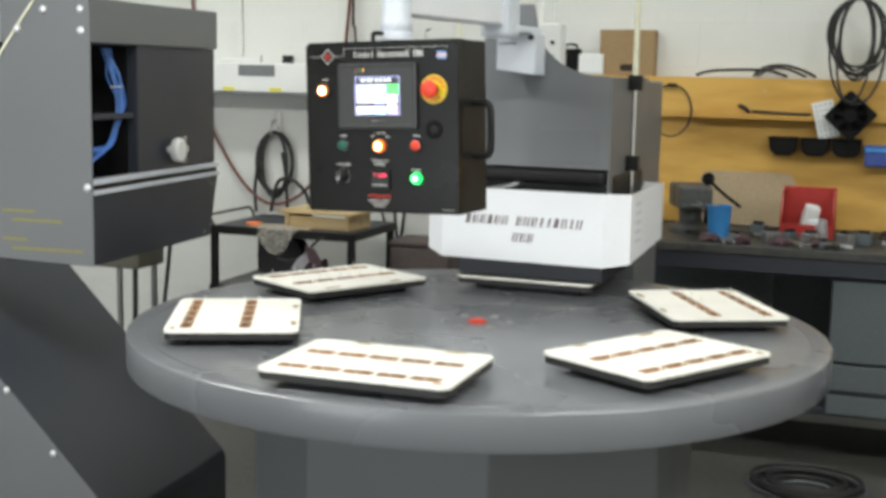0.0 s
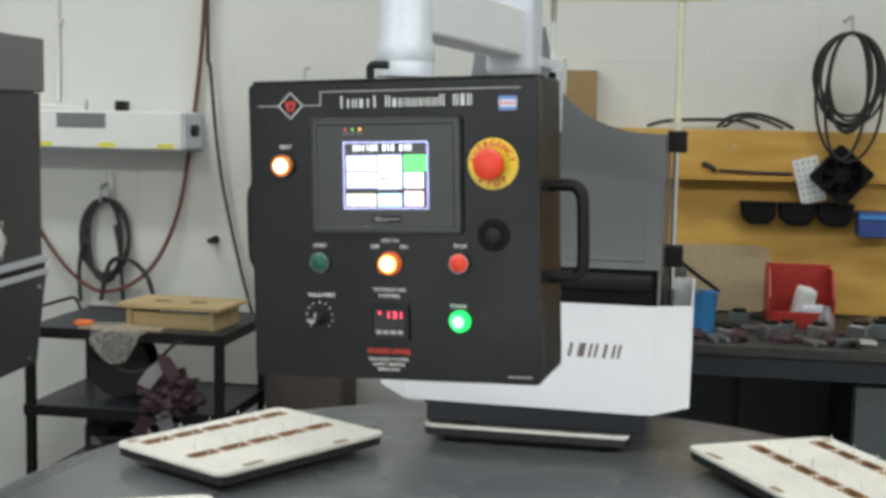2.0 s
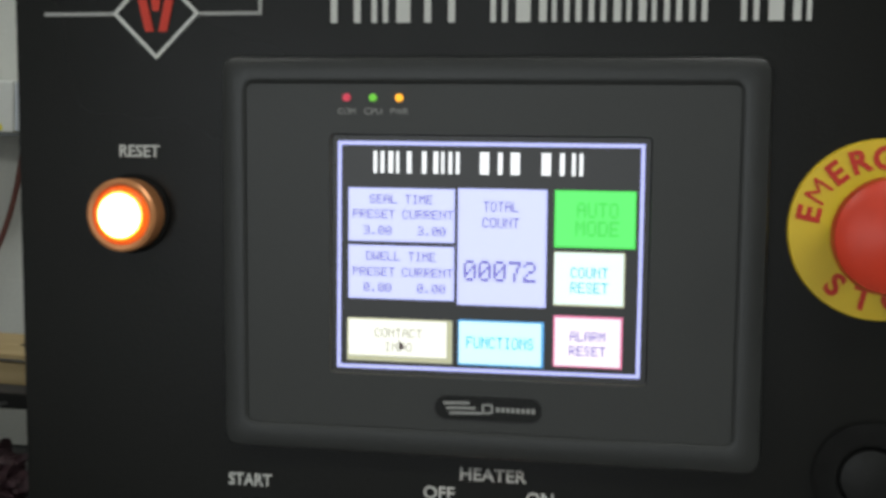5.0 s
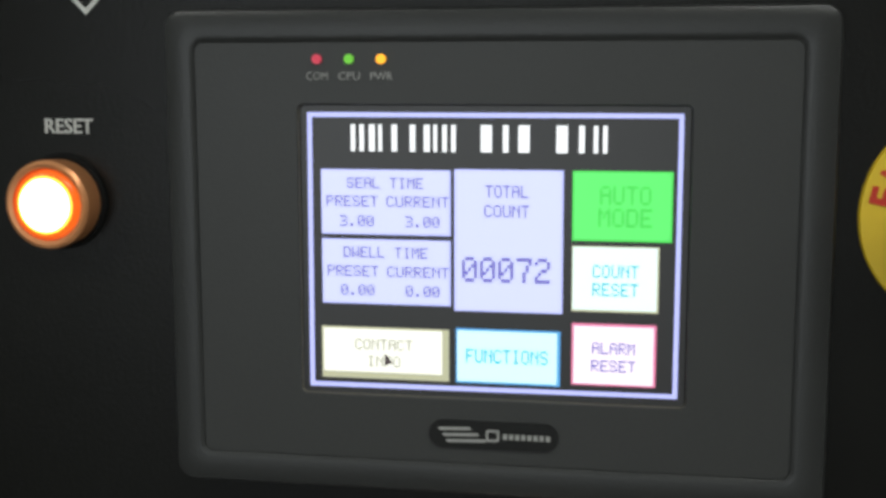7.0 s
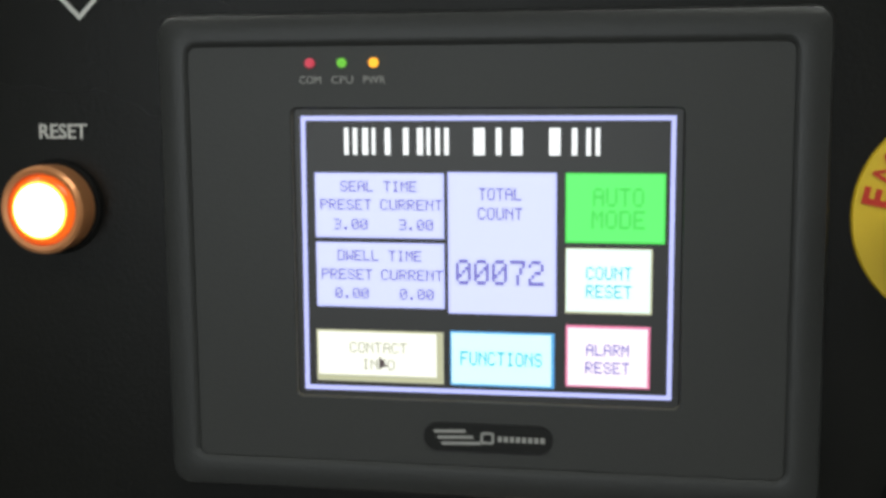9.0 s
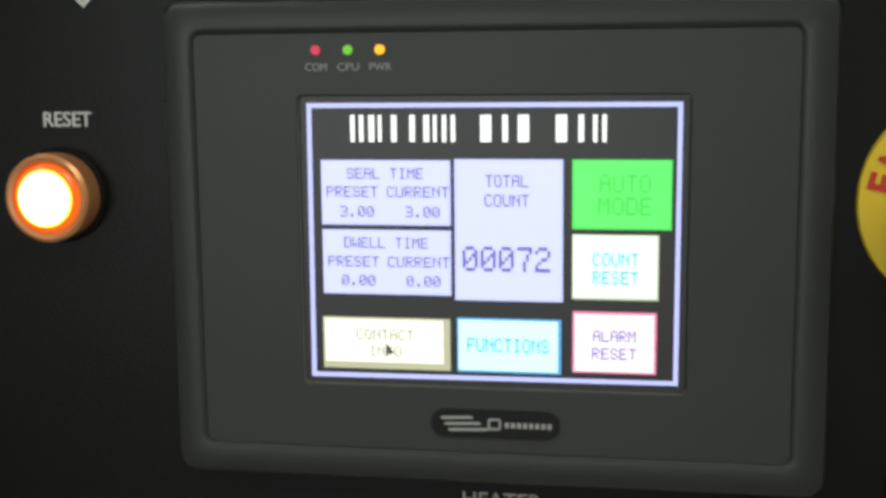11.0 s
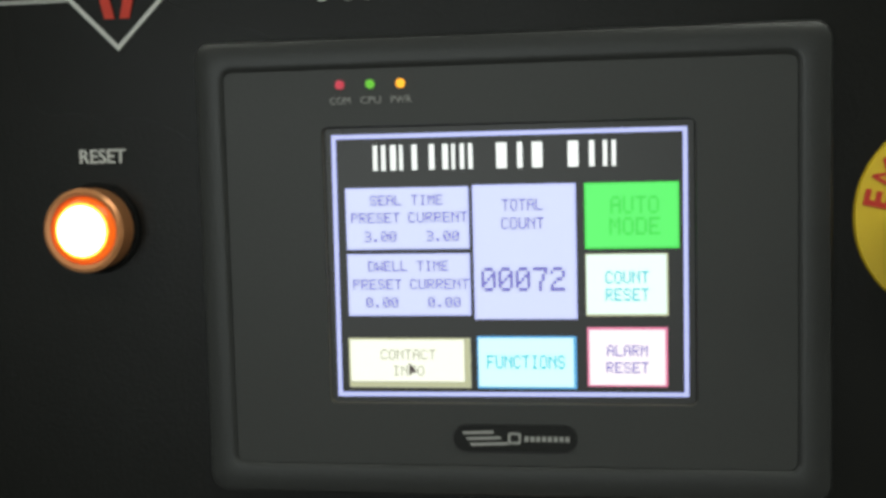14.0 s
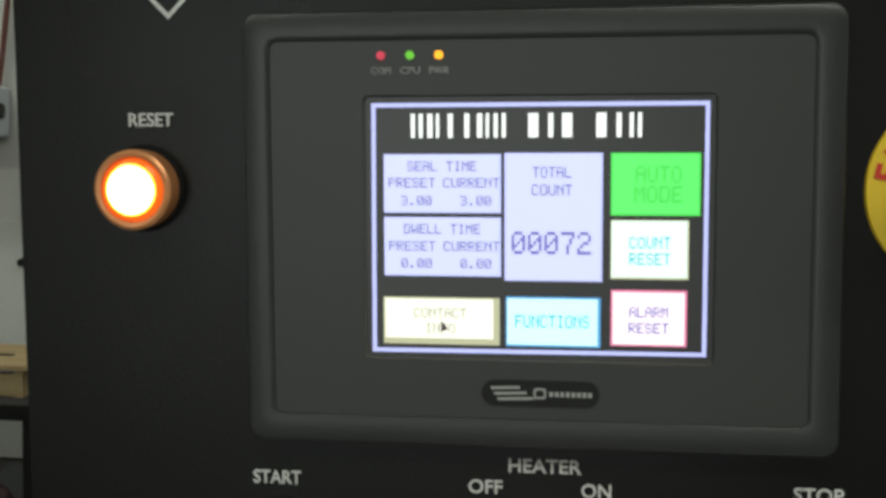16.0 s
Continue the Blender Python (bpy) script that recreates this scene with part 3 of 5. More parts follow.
rim, film, hole = outline(-0.1045, 0.1020, -0.0775, 0.0752, 0.006), outline(-0.0945, 0.0915, -0.0672, 0.0650, 0.003), outline(-0.0612, 0.0600, -0.0464, 0.0458, 0.002)
FY = -0.0035
hmi = part("touch_terminal", loft([(rim(0), F), (rim(0), -0.0022), (rim(0.0007), -0.0036), (rim(0.0022), -0.0041), (film(-0.0022), -0.0043), (film(-0.0010), -0.0041), (film(0), FY - 0.0001)]), BEZEL, cp, "charcoal touch terminal with a lit screen", True)
part("front_film", loft([(film(0), FY + 0.0003), (film(0.0002), FY), (hole(-0.0003), FY), (hole(0), FY + 0.0003)]), BEZELIN, hmi)
# Recess wall is paler than the film to stand for screen light on it.
part("screen_lip", loft([(hole(0), FY + 0.0003), (hole(0.0001), -0.0008)]), LIP, hmi, "edge round the screen, lightened for screen glow")
part("backing", box(-0.100, 0.098, 0.0, 0.004, -0.073, 0.071), BLACK, hmi)
part("screen", box(-0.0605, 0.0595, -0.0012, -0.0006, -0.0462, 0.0455), SCRBG, hmi, "lit black touch screen")
part("screen_border", ring_frame([(-0.0576, 0.0434), (0.0575, 0.0434), (0.0574, -0.0430), (-0.0580, -0.0436)], [(-0.0562, 0.0420), (0.0561, 0.0420), (0.0560, -0.0417), (-0.0566, -0.0422)], -0.0013, -0.0016), SCRLINE, hmi)
bars("screen_heading_bar", "XXXXXX XXX XXX", 0.00575, 0.0082, SCRWHITE, hmi, -0.004, -0.0014, 0.0356)


def cell(name, x0, x1, z0, z1, material, edge=None, label="", rim=(0.0009, 0.0012, 0.0012, 0.0009)):
    if edge:
        part("cell_edge", box(x0, x1, -0.0015, -0.0013, z0, z1), edge, hmi)
        x0, x1, z0, z1 = x0 + rim[0], x1 - rim[1], z0 + rim[2], z1 - rim[3]
    return part(name, box(x0, x1, -0.0018, -0.0016, z0, z1), material, hmi, label)


cell("data_cell", -0.0535, -0.0125, 0.0055, 0.0258, SCRLILAC, SCRLINE, rim=(0.0004, 0.0007, 0.0006, 0.0004))
cell("data_cell", -0.0535, -0.0125, -0.0165, 0.0040, SCRLILAC, SCRLINE, rim=(0.0004, 0.0007, 0.0006, 0.0004))
cell("count_cell", -0.0113, 0.0222, -0.0178, 0.0262, SCRLILAC, SCRLINE, rim=(0.0007, 0.0008, 0.0005, 0.0005))
cell("mode_button", 0.0249, 0.0548, 0.0049, 0.0262, SCRGREEN, SCRGREEN2, "lit green screen button", rim=(0.0005, 0.0005, 0.0006, 0.0004))
cell("count_button", 0.0250, 0.0512, -0.0168, 0.0034, SCRMINT, SCROLIVE, rim=(0.0003, 0.0006, 0.0007, 0.0003))
cell("contact_button", -0.0540, -0.0130, -0.0406, -0.0240, SCRCREAM, SCROLIVE, rim=(0.0007, 0.0022, 0.0022, 0.0006))
cell("functions_button", -0.0108, 0.0217, -0.0407, -0.0234, SCRCYAN, SCRBLUE, rim=(0.0005, 0.0010, 0.0007, 0.0006))
cell("alarm_button", 0.0252, 0.0508, -0.0398, -0.0205, SCRPINK, SCRROSE, rim=(0.0007, 0.0008, 0.0006, 0.0008))
# dot-matrix lettering: seven rows of five dots, each row as a number in base two
DOTS = {"A": (14, 17, 17, 31, 17, 17, 17), "C": (14, 17, 16, 16, 16, 17, 14), "D": (30, 17, 17, 17, 17, 17, 30), "E": (31, 16, 16, 30, 16, 16, 31),
        "F": (31, 16, 16, 30, 16, 16, 16), "I": (14, 4, 4, 4, 4, 4, 14), "L": (16, 16, 16, 16, 16, 16, 31), "M": (17, 27, 21, 21, 17, 17, 17), "N": (17, 25, 21, 19, 17, 17, 17)}
DOTS |= {"O": (14, 17, 17, 17, 17, 17, 14), "P": (30, 17, 17, 30, 16, 16, 16), "R": (30, 17, 17, 30, 20, 18, 17), "S": (14, 17, 16, 14, 1, 17, 14),
         "T": (31, 4, 4, 4, 4, 4, 4), "U": (17, 17, 17, 17, 17, 17, 14), "W": (17, 17, 17, 21, 21, 27, 17), "0": (14, 17, 19, 21, 25, 17, 14),
         "2": (14, 17, 1, 6, 8, 16, 31), "3": (30, 1, 1, 14, 1, 1, 30), "7": (31, 1, 2, 2, 4, 4, 4), ".": (0, 0, 0, 0, 0, 12, 12)}
TY = -0.0020


def dot_letter(rows, dx, dz):
    """One character: neighbouring dots share their corners, so it is a single body."""
    bm = bmesh.new()
    lit = {(i, r) for r, bits in enumerate(rows) for i in range(5) if bits >> (4 - i) & 1}
    corner = {}

    def at(i, r, y):
        if (i, r, y) not in corner:
            corner[i, r, y] = bm.verts.new((i * dx, y * 0.0001, (3.5 - r) * dz))
        return corner[i, r, y]

    for i, r in sorted(lit):
        for y in (-1, 1):
            bm.faces.new((at(i, r, y), at(i + 1, r, y), at(i + 1, r + 1, y), at(i, r + 1, y)))
        for n, p, q in (((i - 1, r), (i, r), (i, r + 1)), ((i + 1, r), (i + 1, r), (i + 1, r + 1)), ((i, r - 1), (i, r), (i + 1, r)), ((i, r + 1), (i, r + 1), (i + 1, r + 1))):
            if n not in lit:
                bm.faces.new((at(*p, -1), at(*q, -1), at(*q, 1), at(*p, 1)))
    return bm


def dot_word(string, x, z, tall, width, material):
    """A word of the screen, one mesh for each character, centred at a place."""
    pitch = width / (len(string) - 1 / 6)
    shapes = {}
    for k, c in enumerate(string):
        if c == " ":
            continue
        if c not in shapes:
            ob = part("character", dot_letter(DOTS[c], pitch / 6, tall / 7), material, hmi)
            shapes[c] = ob.data
        else:
            ob = new("character", shapes[c])
            ob.parent = hmi
        ob.matrix_basis = pose(x - width / 2 + k * pitch, TY, z)


for word, x, z, h, wd, mm_ in (("SEAL TIME", -0.033, 0.0217, 0.0034, 0.0242, SCRVIOLET), ("PRESET", -0.0435, 0.0160, 0.0034, 0.0164, SCRVIOLET), ("CURRENT", -0.0227, 0.0160, 0.0034, 0.0196, SCRVIOLET), ("3.00", -0.042, 0.0098, 0.0034, 0.0108, SCRVIOLET), ("3.00", -0.0212, 0.0098, 0.0034, 0.0108, SCRVIOLET),
        ("DWELL TIME", -0.033, 0.0000, 0.0034, 0.0268, SCRVIOLET), ("PRESET", -0.0435, -0.0060, 0.0034, 0.0164, SCRVIOLET), ("CURRENT", -0.0227, -0.0060, 0.0034, 0.0196, SCRVIOLET), ("0.00", -0.042, -0.0120, 0.0034, 0.0108, SCRVIOLET), ("0.00", -0.0212, -0.0120, 0.0034, 0.0108, SCRVIOLET),
        ("TOTAL", 0.005, 0.0196, 0.0038, 0.0132, SCRVIOLET), ("COUNT", 0.005, 0.0136, 0.0038, 0.0138, SCRVIOLET),
        ("AUTO", 0.0408, 0.0190, 0.0056, 0.0152, SCRGREEN2), ("MODE", 0.0408, 0.0122, 0.0056, 0.0160, SCRGREEN2), ("COUNT", 0.0382, -0.0042, 0.0040, 0.0138, SCRCYAN2), ("RESET", 0.0382, -0.0098, 0.0040, 0.0138, SCRCYAN2),
        ("CONTACT", -0.0338, -0.0294, 0.0034, 0.0185, SCRGREYW), ("INFO", -0.0338, -0.0348, 0.0034, 0.0105, SCRGREYW), ("FUNCTIONS", 0.0052, -0.0318, 0.0044, 0.0255, SCRCYAN2), ("ALARM", 0.0380, -0.0280, 0.0036, 0.0130, SCRVIOLET), ("RESET", 0.0380, -0.0335, 0.0036, 0.0135, SCRVIOLET)):
    dot_word(word, x, z, h, wd, mm_)
dot_word("00072", 0.0048, -0.0046, 0.0078, 0.0272, SCRVIOLET)
part("pointer", prism([(-0.0335, -0.0320), (-0.0308, -0.0352), (-0.0322, -0.0355), (-0.0335, -0.0362)], -0.0021, -0.0023), DARKINK, hmi)
for x, m_ in ((-0.0545, LEDR), (-0.0443, LEDG), (-0.0342, LEDY)):
    part("diode", rod(0.0015, 0.0012, (near(x, 0)[0], FY - 0.0003, near(0, 0.0597)[1]), "y", seg=16), m_, hmi, "small lit diode")
for x, s in ((-0.0545, "COM"), (-0.0443, "CPU"), (-0.0342, "PWR")):
    words("letter", s, 0.0034, GREYINK, hmi, near(x, 0)[0], FY - 0.0002, near(0, 0.0544)[1], 0.0001, width=0.0068)
BX, BZ = near(0.00085, -0.05765)
badge = part("badge", prism(rounded(BX - 0.0203, BX + 0.0203, BZ - 0.0045, BZ + 0.0045, 0.0044), FY - 0.0007, FY), BLACK, hmi, "black oval maker badge")
for k in range(3):
    part("badge_stroke", prism([(BX - 0.0172 + 0.0012 * k, BZ + 0.0022 - 0.0019 * k), (BX - 0.0072 + 0.0024 * k, BZ + 0.0026 - 0.0019 * k), (BX - 0.0068 + 0.0024 * k, BZ + 0.0017 - 0.0019 * k), (BX - 0.0168 + 0.0012 * k, BZ + 0.0013 - 0.0019 * k)], FY - 0.0009, FY - 0.0007), GREYINK, badge)
part("badge_mark", ring_frame(rounded(BX - 0.0022, BX + 0.0020, BZ - 0.0018, BZ + 0.0020, 0.0008, 2), rounded(BX - 0.0015, BX + 0.0013, BZ - 0.0011, BZ + 0.0013, 0.0004, 2), FY - 0.0007, FY - 0.0009), GREYINK, badge)
for k in range(8):
    part("badge_stroke", box(BX + 0.0032 + 0.0019 * k, BX + 0.0045 + 0.0019 * k, FY - 0.0009, FY - 0.0007, BZ - 0.0009, BZ + 0.0008), GREYINK, badge)

# printed heading
K = F - 0.0003
bars("heading_bar", "XxxxxX XxxxxxxxX XXX"[:20], 0.0091, 0.0150, INK, cp, 0.0255, F - 0.0001, 0.0955, 0.0, "white printed heading bars")
for x0, x1, z0, z1 in ((-0.180, -0.151, 0.0912, 0.0926), (-0.115, -0.0900, 0.0912, 0.0926), (-0.0912, -0.0898, 0.0912, 0.1100), (-0.0912, 0.178, 0.1086, 0.1100)):
    part("printed_line", box(x0, x1, F - 0.0005, F - 0.0001, z0, z1), GREYINK, cp)
dia = lambda s: [(-0.1331 + s, 0.0921), (-0.1331, 0.0921 + s), (-0.1331 - s, 0.0921), (-0.1331, 0.0921 - s)]
part("emblem_frame", ring_frame(dia(0.0180), dia(0.0160), F - 0.0001, F - 0.0006), INK, cp, "white diamond outline")
for pts in ([(-0.1405, 0.0975), (-0.1370, 0.0975), (-0.1340, 0.0850), (-0.1375, 0.0850)], [(-0.1257, 0.0975), (-0.1292, 0.0975), (-0.1322, 0.0850), (-0.1287, 0.0850)], [(-0.1350, 0.0980), (-0.1312, 0.0980), (-0.1318, 0.0930), (-0.1344, 0.0930)]):
    part("emblem_mark", prism(pts, F - 0.0001, F - 0.0007), REDINK, cp, "red emblem strokes")
flag = part("flag_sticker", box(0.1500, 0.1728, F - 0.0004, F - 0.0001, 0.0808, 0.0990), PALE, cp, "small white and blue flag sticker")
for z0, z1 in ((0.0945, 0.0990), (0.0808, 0.0853)):
    part("stripe", box(0.1500, 0.1728, F - 0.0007, F - 0.0004, z0, z1), mat("flag blue", (0.13, 0.25, 0.55), 0.5, bump=0), flag)
for k in range(4):
    part("dot", rod(0.0019, 0.0004, (0.1532 + 0.0055 * k, F - 0.0006, 0.0899), "y", seg=6), REDINK, flag)


def ring_button(name, x, z, ring, lens, label, core=None, r=0.0148, tall=0.013, rl=0.0112):
    b = part(name, lathe([(r + 0.0008, 0), (r + 0.0008, 0.004), (r - 0.001, tall), (rl + 0.0004, tall), (rl, tall - 0.003), (0, tall - 0.003)], (x, F, z), "y"), ring, cp, label, True)
    part("lens", lathe([(rl, tall - 0.0035), (rl, tall + 0.0005), (rl - 0.002, tall + 0.0022), (0, tall + 0.0028)], (x, F, z), "y"), lens, b, smooth=True)
    if core:
        part("lamp_core", lathe([(rl * 0.74, tall + 0.0016), (rl * 0.70, tall + 0.0030), (0, tall + 0.0034)], (x, F, z), "y"), core, b, smooth=True)
    return b


def lit_button(name, x, z, label):
    """A glowing lens in a glow-tinted metal collar; the black ring behind stands for shadow."""
    at = (x, F, z)
    b = part(name, lathe([(0.0140, 0), (0.0145, 0.0090), (0.0143, 0.0112), (0.0132, 0.0120), (0.0118, 0.0116), (0.0110, 0.0100)], at, "y"), GLOWCOLLAR, cp, label, True)
    part("gasket_shade", lathe([(0.0158, 0), (0.0158, 0.0014), (0.0152, 0.0020), (0.0132, 0.0020)], at, "y"), MATTE, b, smooth=True)
    part("lens_edge", lathe([(0.0112, 0.0098), (0.0110, 0.0116), (0.0101, 0.0124), (0.0094, 0.0126)], at, "y"), AMBEREDGE, b, smooth=True)
    part("lens_ring", lathe([(0.0095, 0.0124), (0.0093, 0.0128), (0.0085, 0.0130)], at, "y"), AMBERMID, b, smooth=True)
    part("lens", lathe([(0.0087, 0.0127), (0.0084, 0.0132), (0, 0.0136)], at, "y"), AMBERHOT, b, "white-hot centre of the lens", True)
    return b


lit_button("reset_lamp", -0.1441, 0.0134, "lit amber reset push button")
ring_button("start_button", -0.0950, -0.1142, RINGMETAL, GREEN, "green push button with a chrome ring", r=0.0136, tall=0.008, rl=0.0118)
ring_button("stop_button", 0.0965, -0.1132, RINGMETAL, RED, "red push button with a chrome ring", r=0.0136, tall=0.009, rl=0.0118)
sel = ring_button("heater_selector", 0.0022, -0.1150, AMBERRIM, AMBER, "lit amber selector switch", AMBERHOT)
part("selector_tip", prism([(-0.0105, -0.1255), (-0.0060, -0.1275), (-0.002, -0.1225), (-0.007, -0.1205)], F - 0.010, F - 0.0145, bevel=0.001), AMBERRIM, sel)
ring_button("power_lamp", 0.0956, -0.1890, GREENLIT, GREENLIT, "lit green power lamp", GREENHOT, r=0.0132, tall=0.010, rl=0.0108)
es = part("emergency_stop", lathe([(0.0328, 0.0), (0.0328, 0.0018), (0.0323, 0.0024), (0.020, 0.0026), (0, 0.0026)], (0.1415, F, 0.0135), "y"), YELLOW, cp, "yellow emergency stop plate with a red mushroom button", True)
part("stem", rod(0.013, 0.020, (0.1415, F - 0.012, 0.0135), "y"), BLACK, es, smooth=True)
part("mushroom", lathe([(0.0135, 0.018), (0.0195, 0.0205), (0.0205, 0.025), (0.0195, 0.0295), (0.015, 0.032), (0, 0.033)], (0.1415, F, 0.0135), "y"), RED, es, "red mushroom button", True)
for k, ch in enumerate("EMERGENCY"):
    a = 168 - 19.5 * k
    words("plate_letter", ch, 0.0114, REDINK, es, 0.1415 + 0.0256 * math.cos(radians(a)), F - 0.0028, 0.0135 + 0.0256 * math.sin(radians(a)), 0.0001, spin=a - 90, weight=0.036)
for k, ch in enumerate("STOP"):
    a = 232 + 25 * k
    words("plate_letter", ch, 0.0114, REDINK, es, 0.1415 + 0.0256 * math.cos(radians(a)), F - 0.0028, 0.0135 + 0.0256 * math.sin(radians(a)), 0.0001, spin=a + 90, weight=0.036)
plug = part("hole_plug", lathe([(0.0205, 0), (0.0205, 0.003), (0.0175, 0.005), (0.0125, 0.0045), (0.011, 0.002), (0, 0.002)], (0.1412, F, -0.0772), "y"), MATTE, cp, "black hole plug", True)
part("plug_cap", lathe([(0.0112, 0.002), (0.0105, 0.0042), (0.006, 0.0052), (0, 0.0054)], (0.1412, F, -0.0772), "y"), BLACK, plug, smooth=True)
dial = part("speed_dial", lathe([(0.0115, 0), (0.0105, 0.004), (0.0085, 0.006), (0.0078, 0.016), (0.006, 0.0175), (0, 0.0175)], (-0.0985, F, -0.1880), "y"), BLACK, cp, "black speed dial with a silver cap", True)
part("dial_cap", box(-0.1075, -0.0985, F - 0.0195, F - 0.0172, -0.1945, -0.1895, 0.001), STEEL, dial)
part("dial_pointer", box(-0.0992, -0.0978, F - 0.018, F - 0.0174, -0.188, -0.1805), INK, dial)
for k in range(11):
    a = radians(225 - 27 * k)
    part("tick", rod(0.0011, 0.0003, (-0.0985 + 0.0185 * math.cos(a), F - 0.0003, -0.1872 + 0.0185 * math.sin(a)), "y", seg=8), INK, dial)
tcn = part("temperature_controller", ring_frame(rounded(-0.0270, 0.0270, -0.2170, -0.1695, 0.002), rounded(-0.0225, 0.0225, -0.2115, -0.1745, 0.002), F, F - 0.006), BLACK, cp, "black temperature controller with lit red digits")
part("display", box(-0.0228, 0.0228, F - 0.003, F - 0.001, -0.2118, -0.1742), RUBBER, tcn)
words("digit", "131", 0.0125, DIGIT, tcn, 0.0075, F - 0.0034, -0.1835, 0.0002, width=0.0185, label="lit red digits")
part("digit_mark", box(-0.0145, -0.0125, F - 0.0036, F - 0.0032, -0.183, -0.178), DIGIT, tcn)
for k in range(4):
    part("key", box(-0.0185 + 0.0098 * k, -0.0110 + 0.0098 * k, F - 0.0042, F - 0.003, -0.2085, -0.2035, 0.0008), GREYINK, tcn)
for s, x, z, h, wd in (("RESET", -0.1410, 0.0380, 0.0068, 0.0168), ("START", -0.0960, -0.0928, 0.0070, 0.0180), ("HEATER", 0.0020, -0.0853, 0.0070, 0.0258), ("OFF", -0.0190, -0.0935, 0.0070, 0.0122), ("ON", 0.0206, -0.0937, 0.0070, 0.0105), ("STOP", 0.0965, -0.0922, 0.0070, 0.0168), ("TABLE SPEED", -0.0955, -0.1592, 0.0068, 0.0380), ("TEMPERATURE", 0.0000, -0.1502, 0.0070, 0.0460), ("CONTROL", -0.0005, -0.1585, 0.0070, 0.0300), ("POWER", 0.0935, -0.1702, 0.0066, 0.0220),
        ("DISCONNECT POWER", -0.003, -0.2425, 0.0056, 0.0560), ("SUPPLY BEFORE", -0.003, -0.2495, 0.0056, 0.0440), ("SERVICING", -0.003, -0.2560, 0.0056, 0.0300)):
    words("letter", s, h, INK, cp, x, F - 0.0003, z, 0.0002, width=wd, weight=0.012)
words("letter", "WARNING", 0.0105, REDINK, cp, -0.0025, F - 0.0003, -0.2320, 0.0002, width=0.0600, label="red warning lettering")
part("maker_line", box(0.158, 0.190, F - 0.0004, F - 0.0001, -0.2607, -0.2590), GREYINK, cp)

FADED = mat("faded yellow print", (0.24, 0.22, 0.07), 0.6, bump=0)
# ---- sheet-metal station beside the table ----
SM = pose(-1.18, -0.05, 0, 0, 0, 4)
st = thing("feeder_station", SM, "grey sheet-metal machine station with an open side and blue air tubes", "machine")
part("front_plate", prism([(0.004, 0.965), (0.004, 1.735), (-0.178, 1.738), (-0.62, 1.16), (-0.62, 0.985)], -0.006, 0.0, bevel=0.001), GREY, st, "grey bolted front plate")
part("edge_trim", prism([(-0.170, 1.744), (-0.184, 1.737), (-0.625, 1.160), (-0.612, 1.156)], -0.010, 0.001), CREAM, st, "pale yellow edge trim")
part("top_band", box(-0.30, 0.0, 0.001, 0.855, 1.622, 1.752, 0.004), GREY, st, "grey top cover")
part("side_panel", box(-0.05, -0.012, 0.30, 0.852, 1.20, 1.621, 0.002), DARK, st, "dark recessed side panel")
# Inner faces and cross bar are blackened for the shade inside the opening.
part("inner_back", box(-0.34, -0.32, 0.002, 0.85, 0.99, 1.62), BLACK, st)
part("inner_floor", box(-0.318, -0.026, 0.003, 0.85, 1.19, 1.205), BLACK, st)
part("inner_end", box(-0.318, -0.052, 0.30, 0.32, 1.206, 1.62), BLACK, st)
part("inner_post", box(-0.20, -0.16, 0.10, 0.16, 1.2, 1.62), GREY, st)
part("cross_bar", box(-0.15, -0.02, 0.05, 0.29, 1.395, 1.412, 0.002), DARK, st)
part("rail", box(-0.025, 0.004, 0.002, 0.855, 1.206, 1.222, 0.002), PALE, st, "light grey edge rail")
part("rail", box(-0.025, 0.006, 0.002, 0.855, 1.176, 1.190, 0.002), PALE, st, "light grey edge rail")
# Solid black filler stands for the shade between the two rails.
part("rail_gap_shade", box(-0.30, -0.004, 0.002, 0.85, 1.189, 1.207), BLACK, st)
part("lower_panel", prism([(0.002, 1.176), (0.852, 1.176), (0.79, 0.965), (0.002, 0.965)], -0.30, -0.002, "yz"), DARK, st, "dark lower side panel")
for x, z in ((-0.004 - 0.02, 1.718), (-0.024, 1.657), (-0.145, 1.716), (-0.232, 1.660), (-0.012, 1.200)):
    part("bolt", lathe([(0.0115, 0), (0.0115, 0.003), (0.007, 0.008), (0, 0.009)], (x, -0.006, z), "y", 14), BRIGHTBOLT, st, "bright dome bolt", True)
for y, z in ((0.80, 1.150), (0.735, 0.985)):
    part("bolt", rod(0.005, 0.006, (0.0, y, z), "x", seg=10), CHROME, st)
kn = part("side_knob", lathe([(0.012, 0), (0.012, 0.022), (0.036, 0.024), (0.040, 0.032), (0.040, 0.046), (0.034, 0.052), (0, 0.053)], (-0.012, 0.50, 1.285), "x", 32), OFFWHITE, st, "white round knob with chrome studs", True)
for dy, dz in ((0.055, 0.035), (0.072, 0.0), (0.055, -0.035)):
    part("stud", lathe([(0.006, 0), (0.006, 0.02), (0.011, 0.022), (0.011, 0.035), (0, 0.037)], (-0.012, 0.50 + dy, 1.285 + dz), "x", 12), CHROME, kn, smooth=True)
rt = random.Random(11)
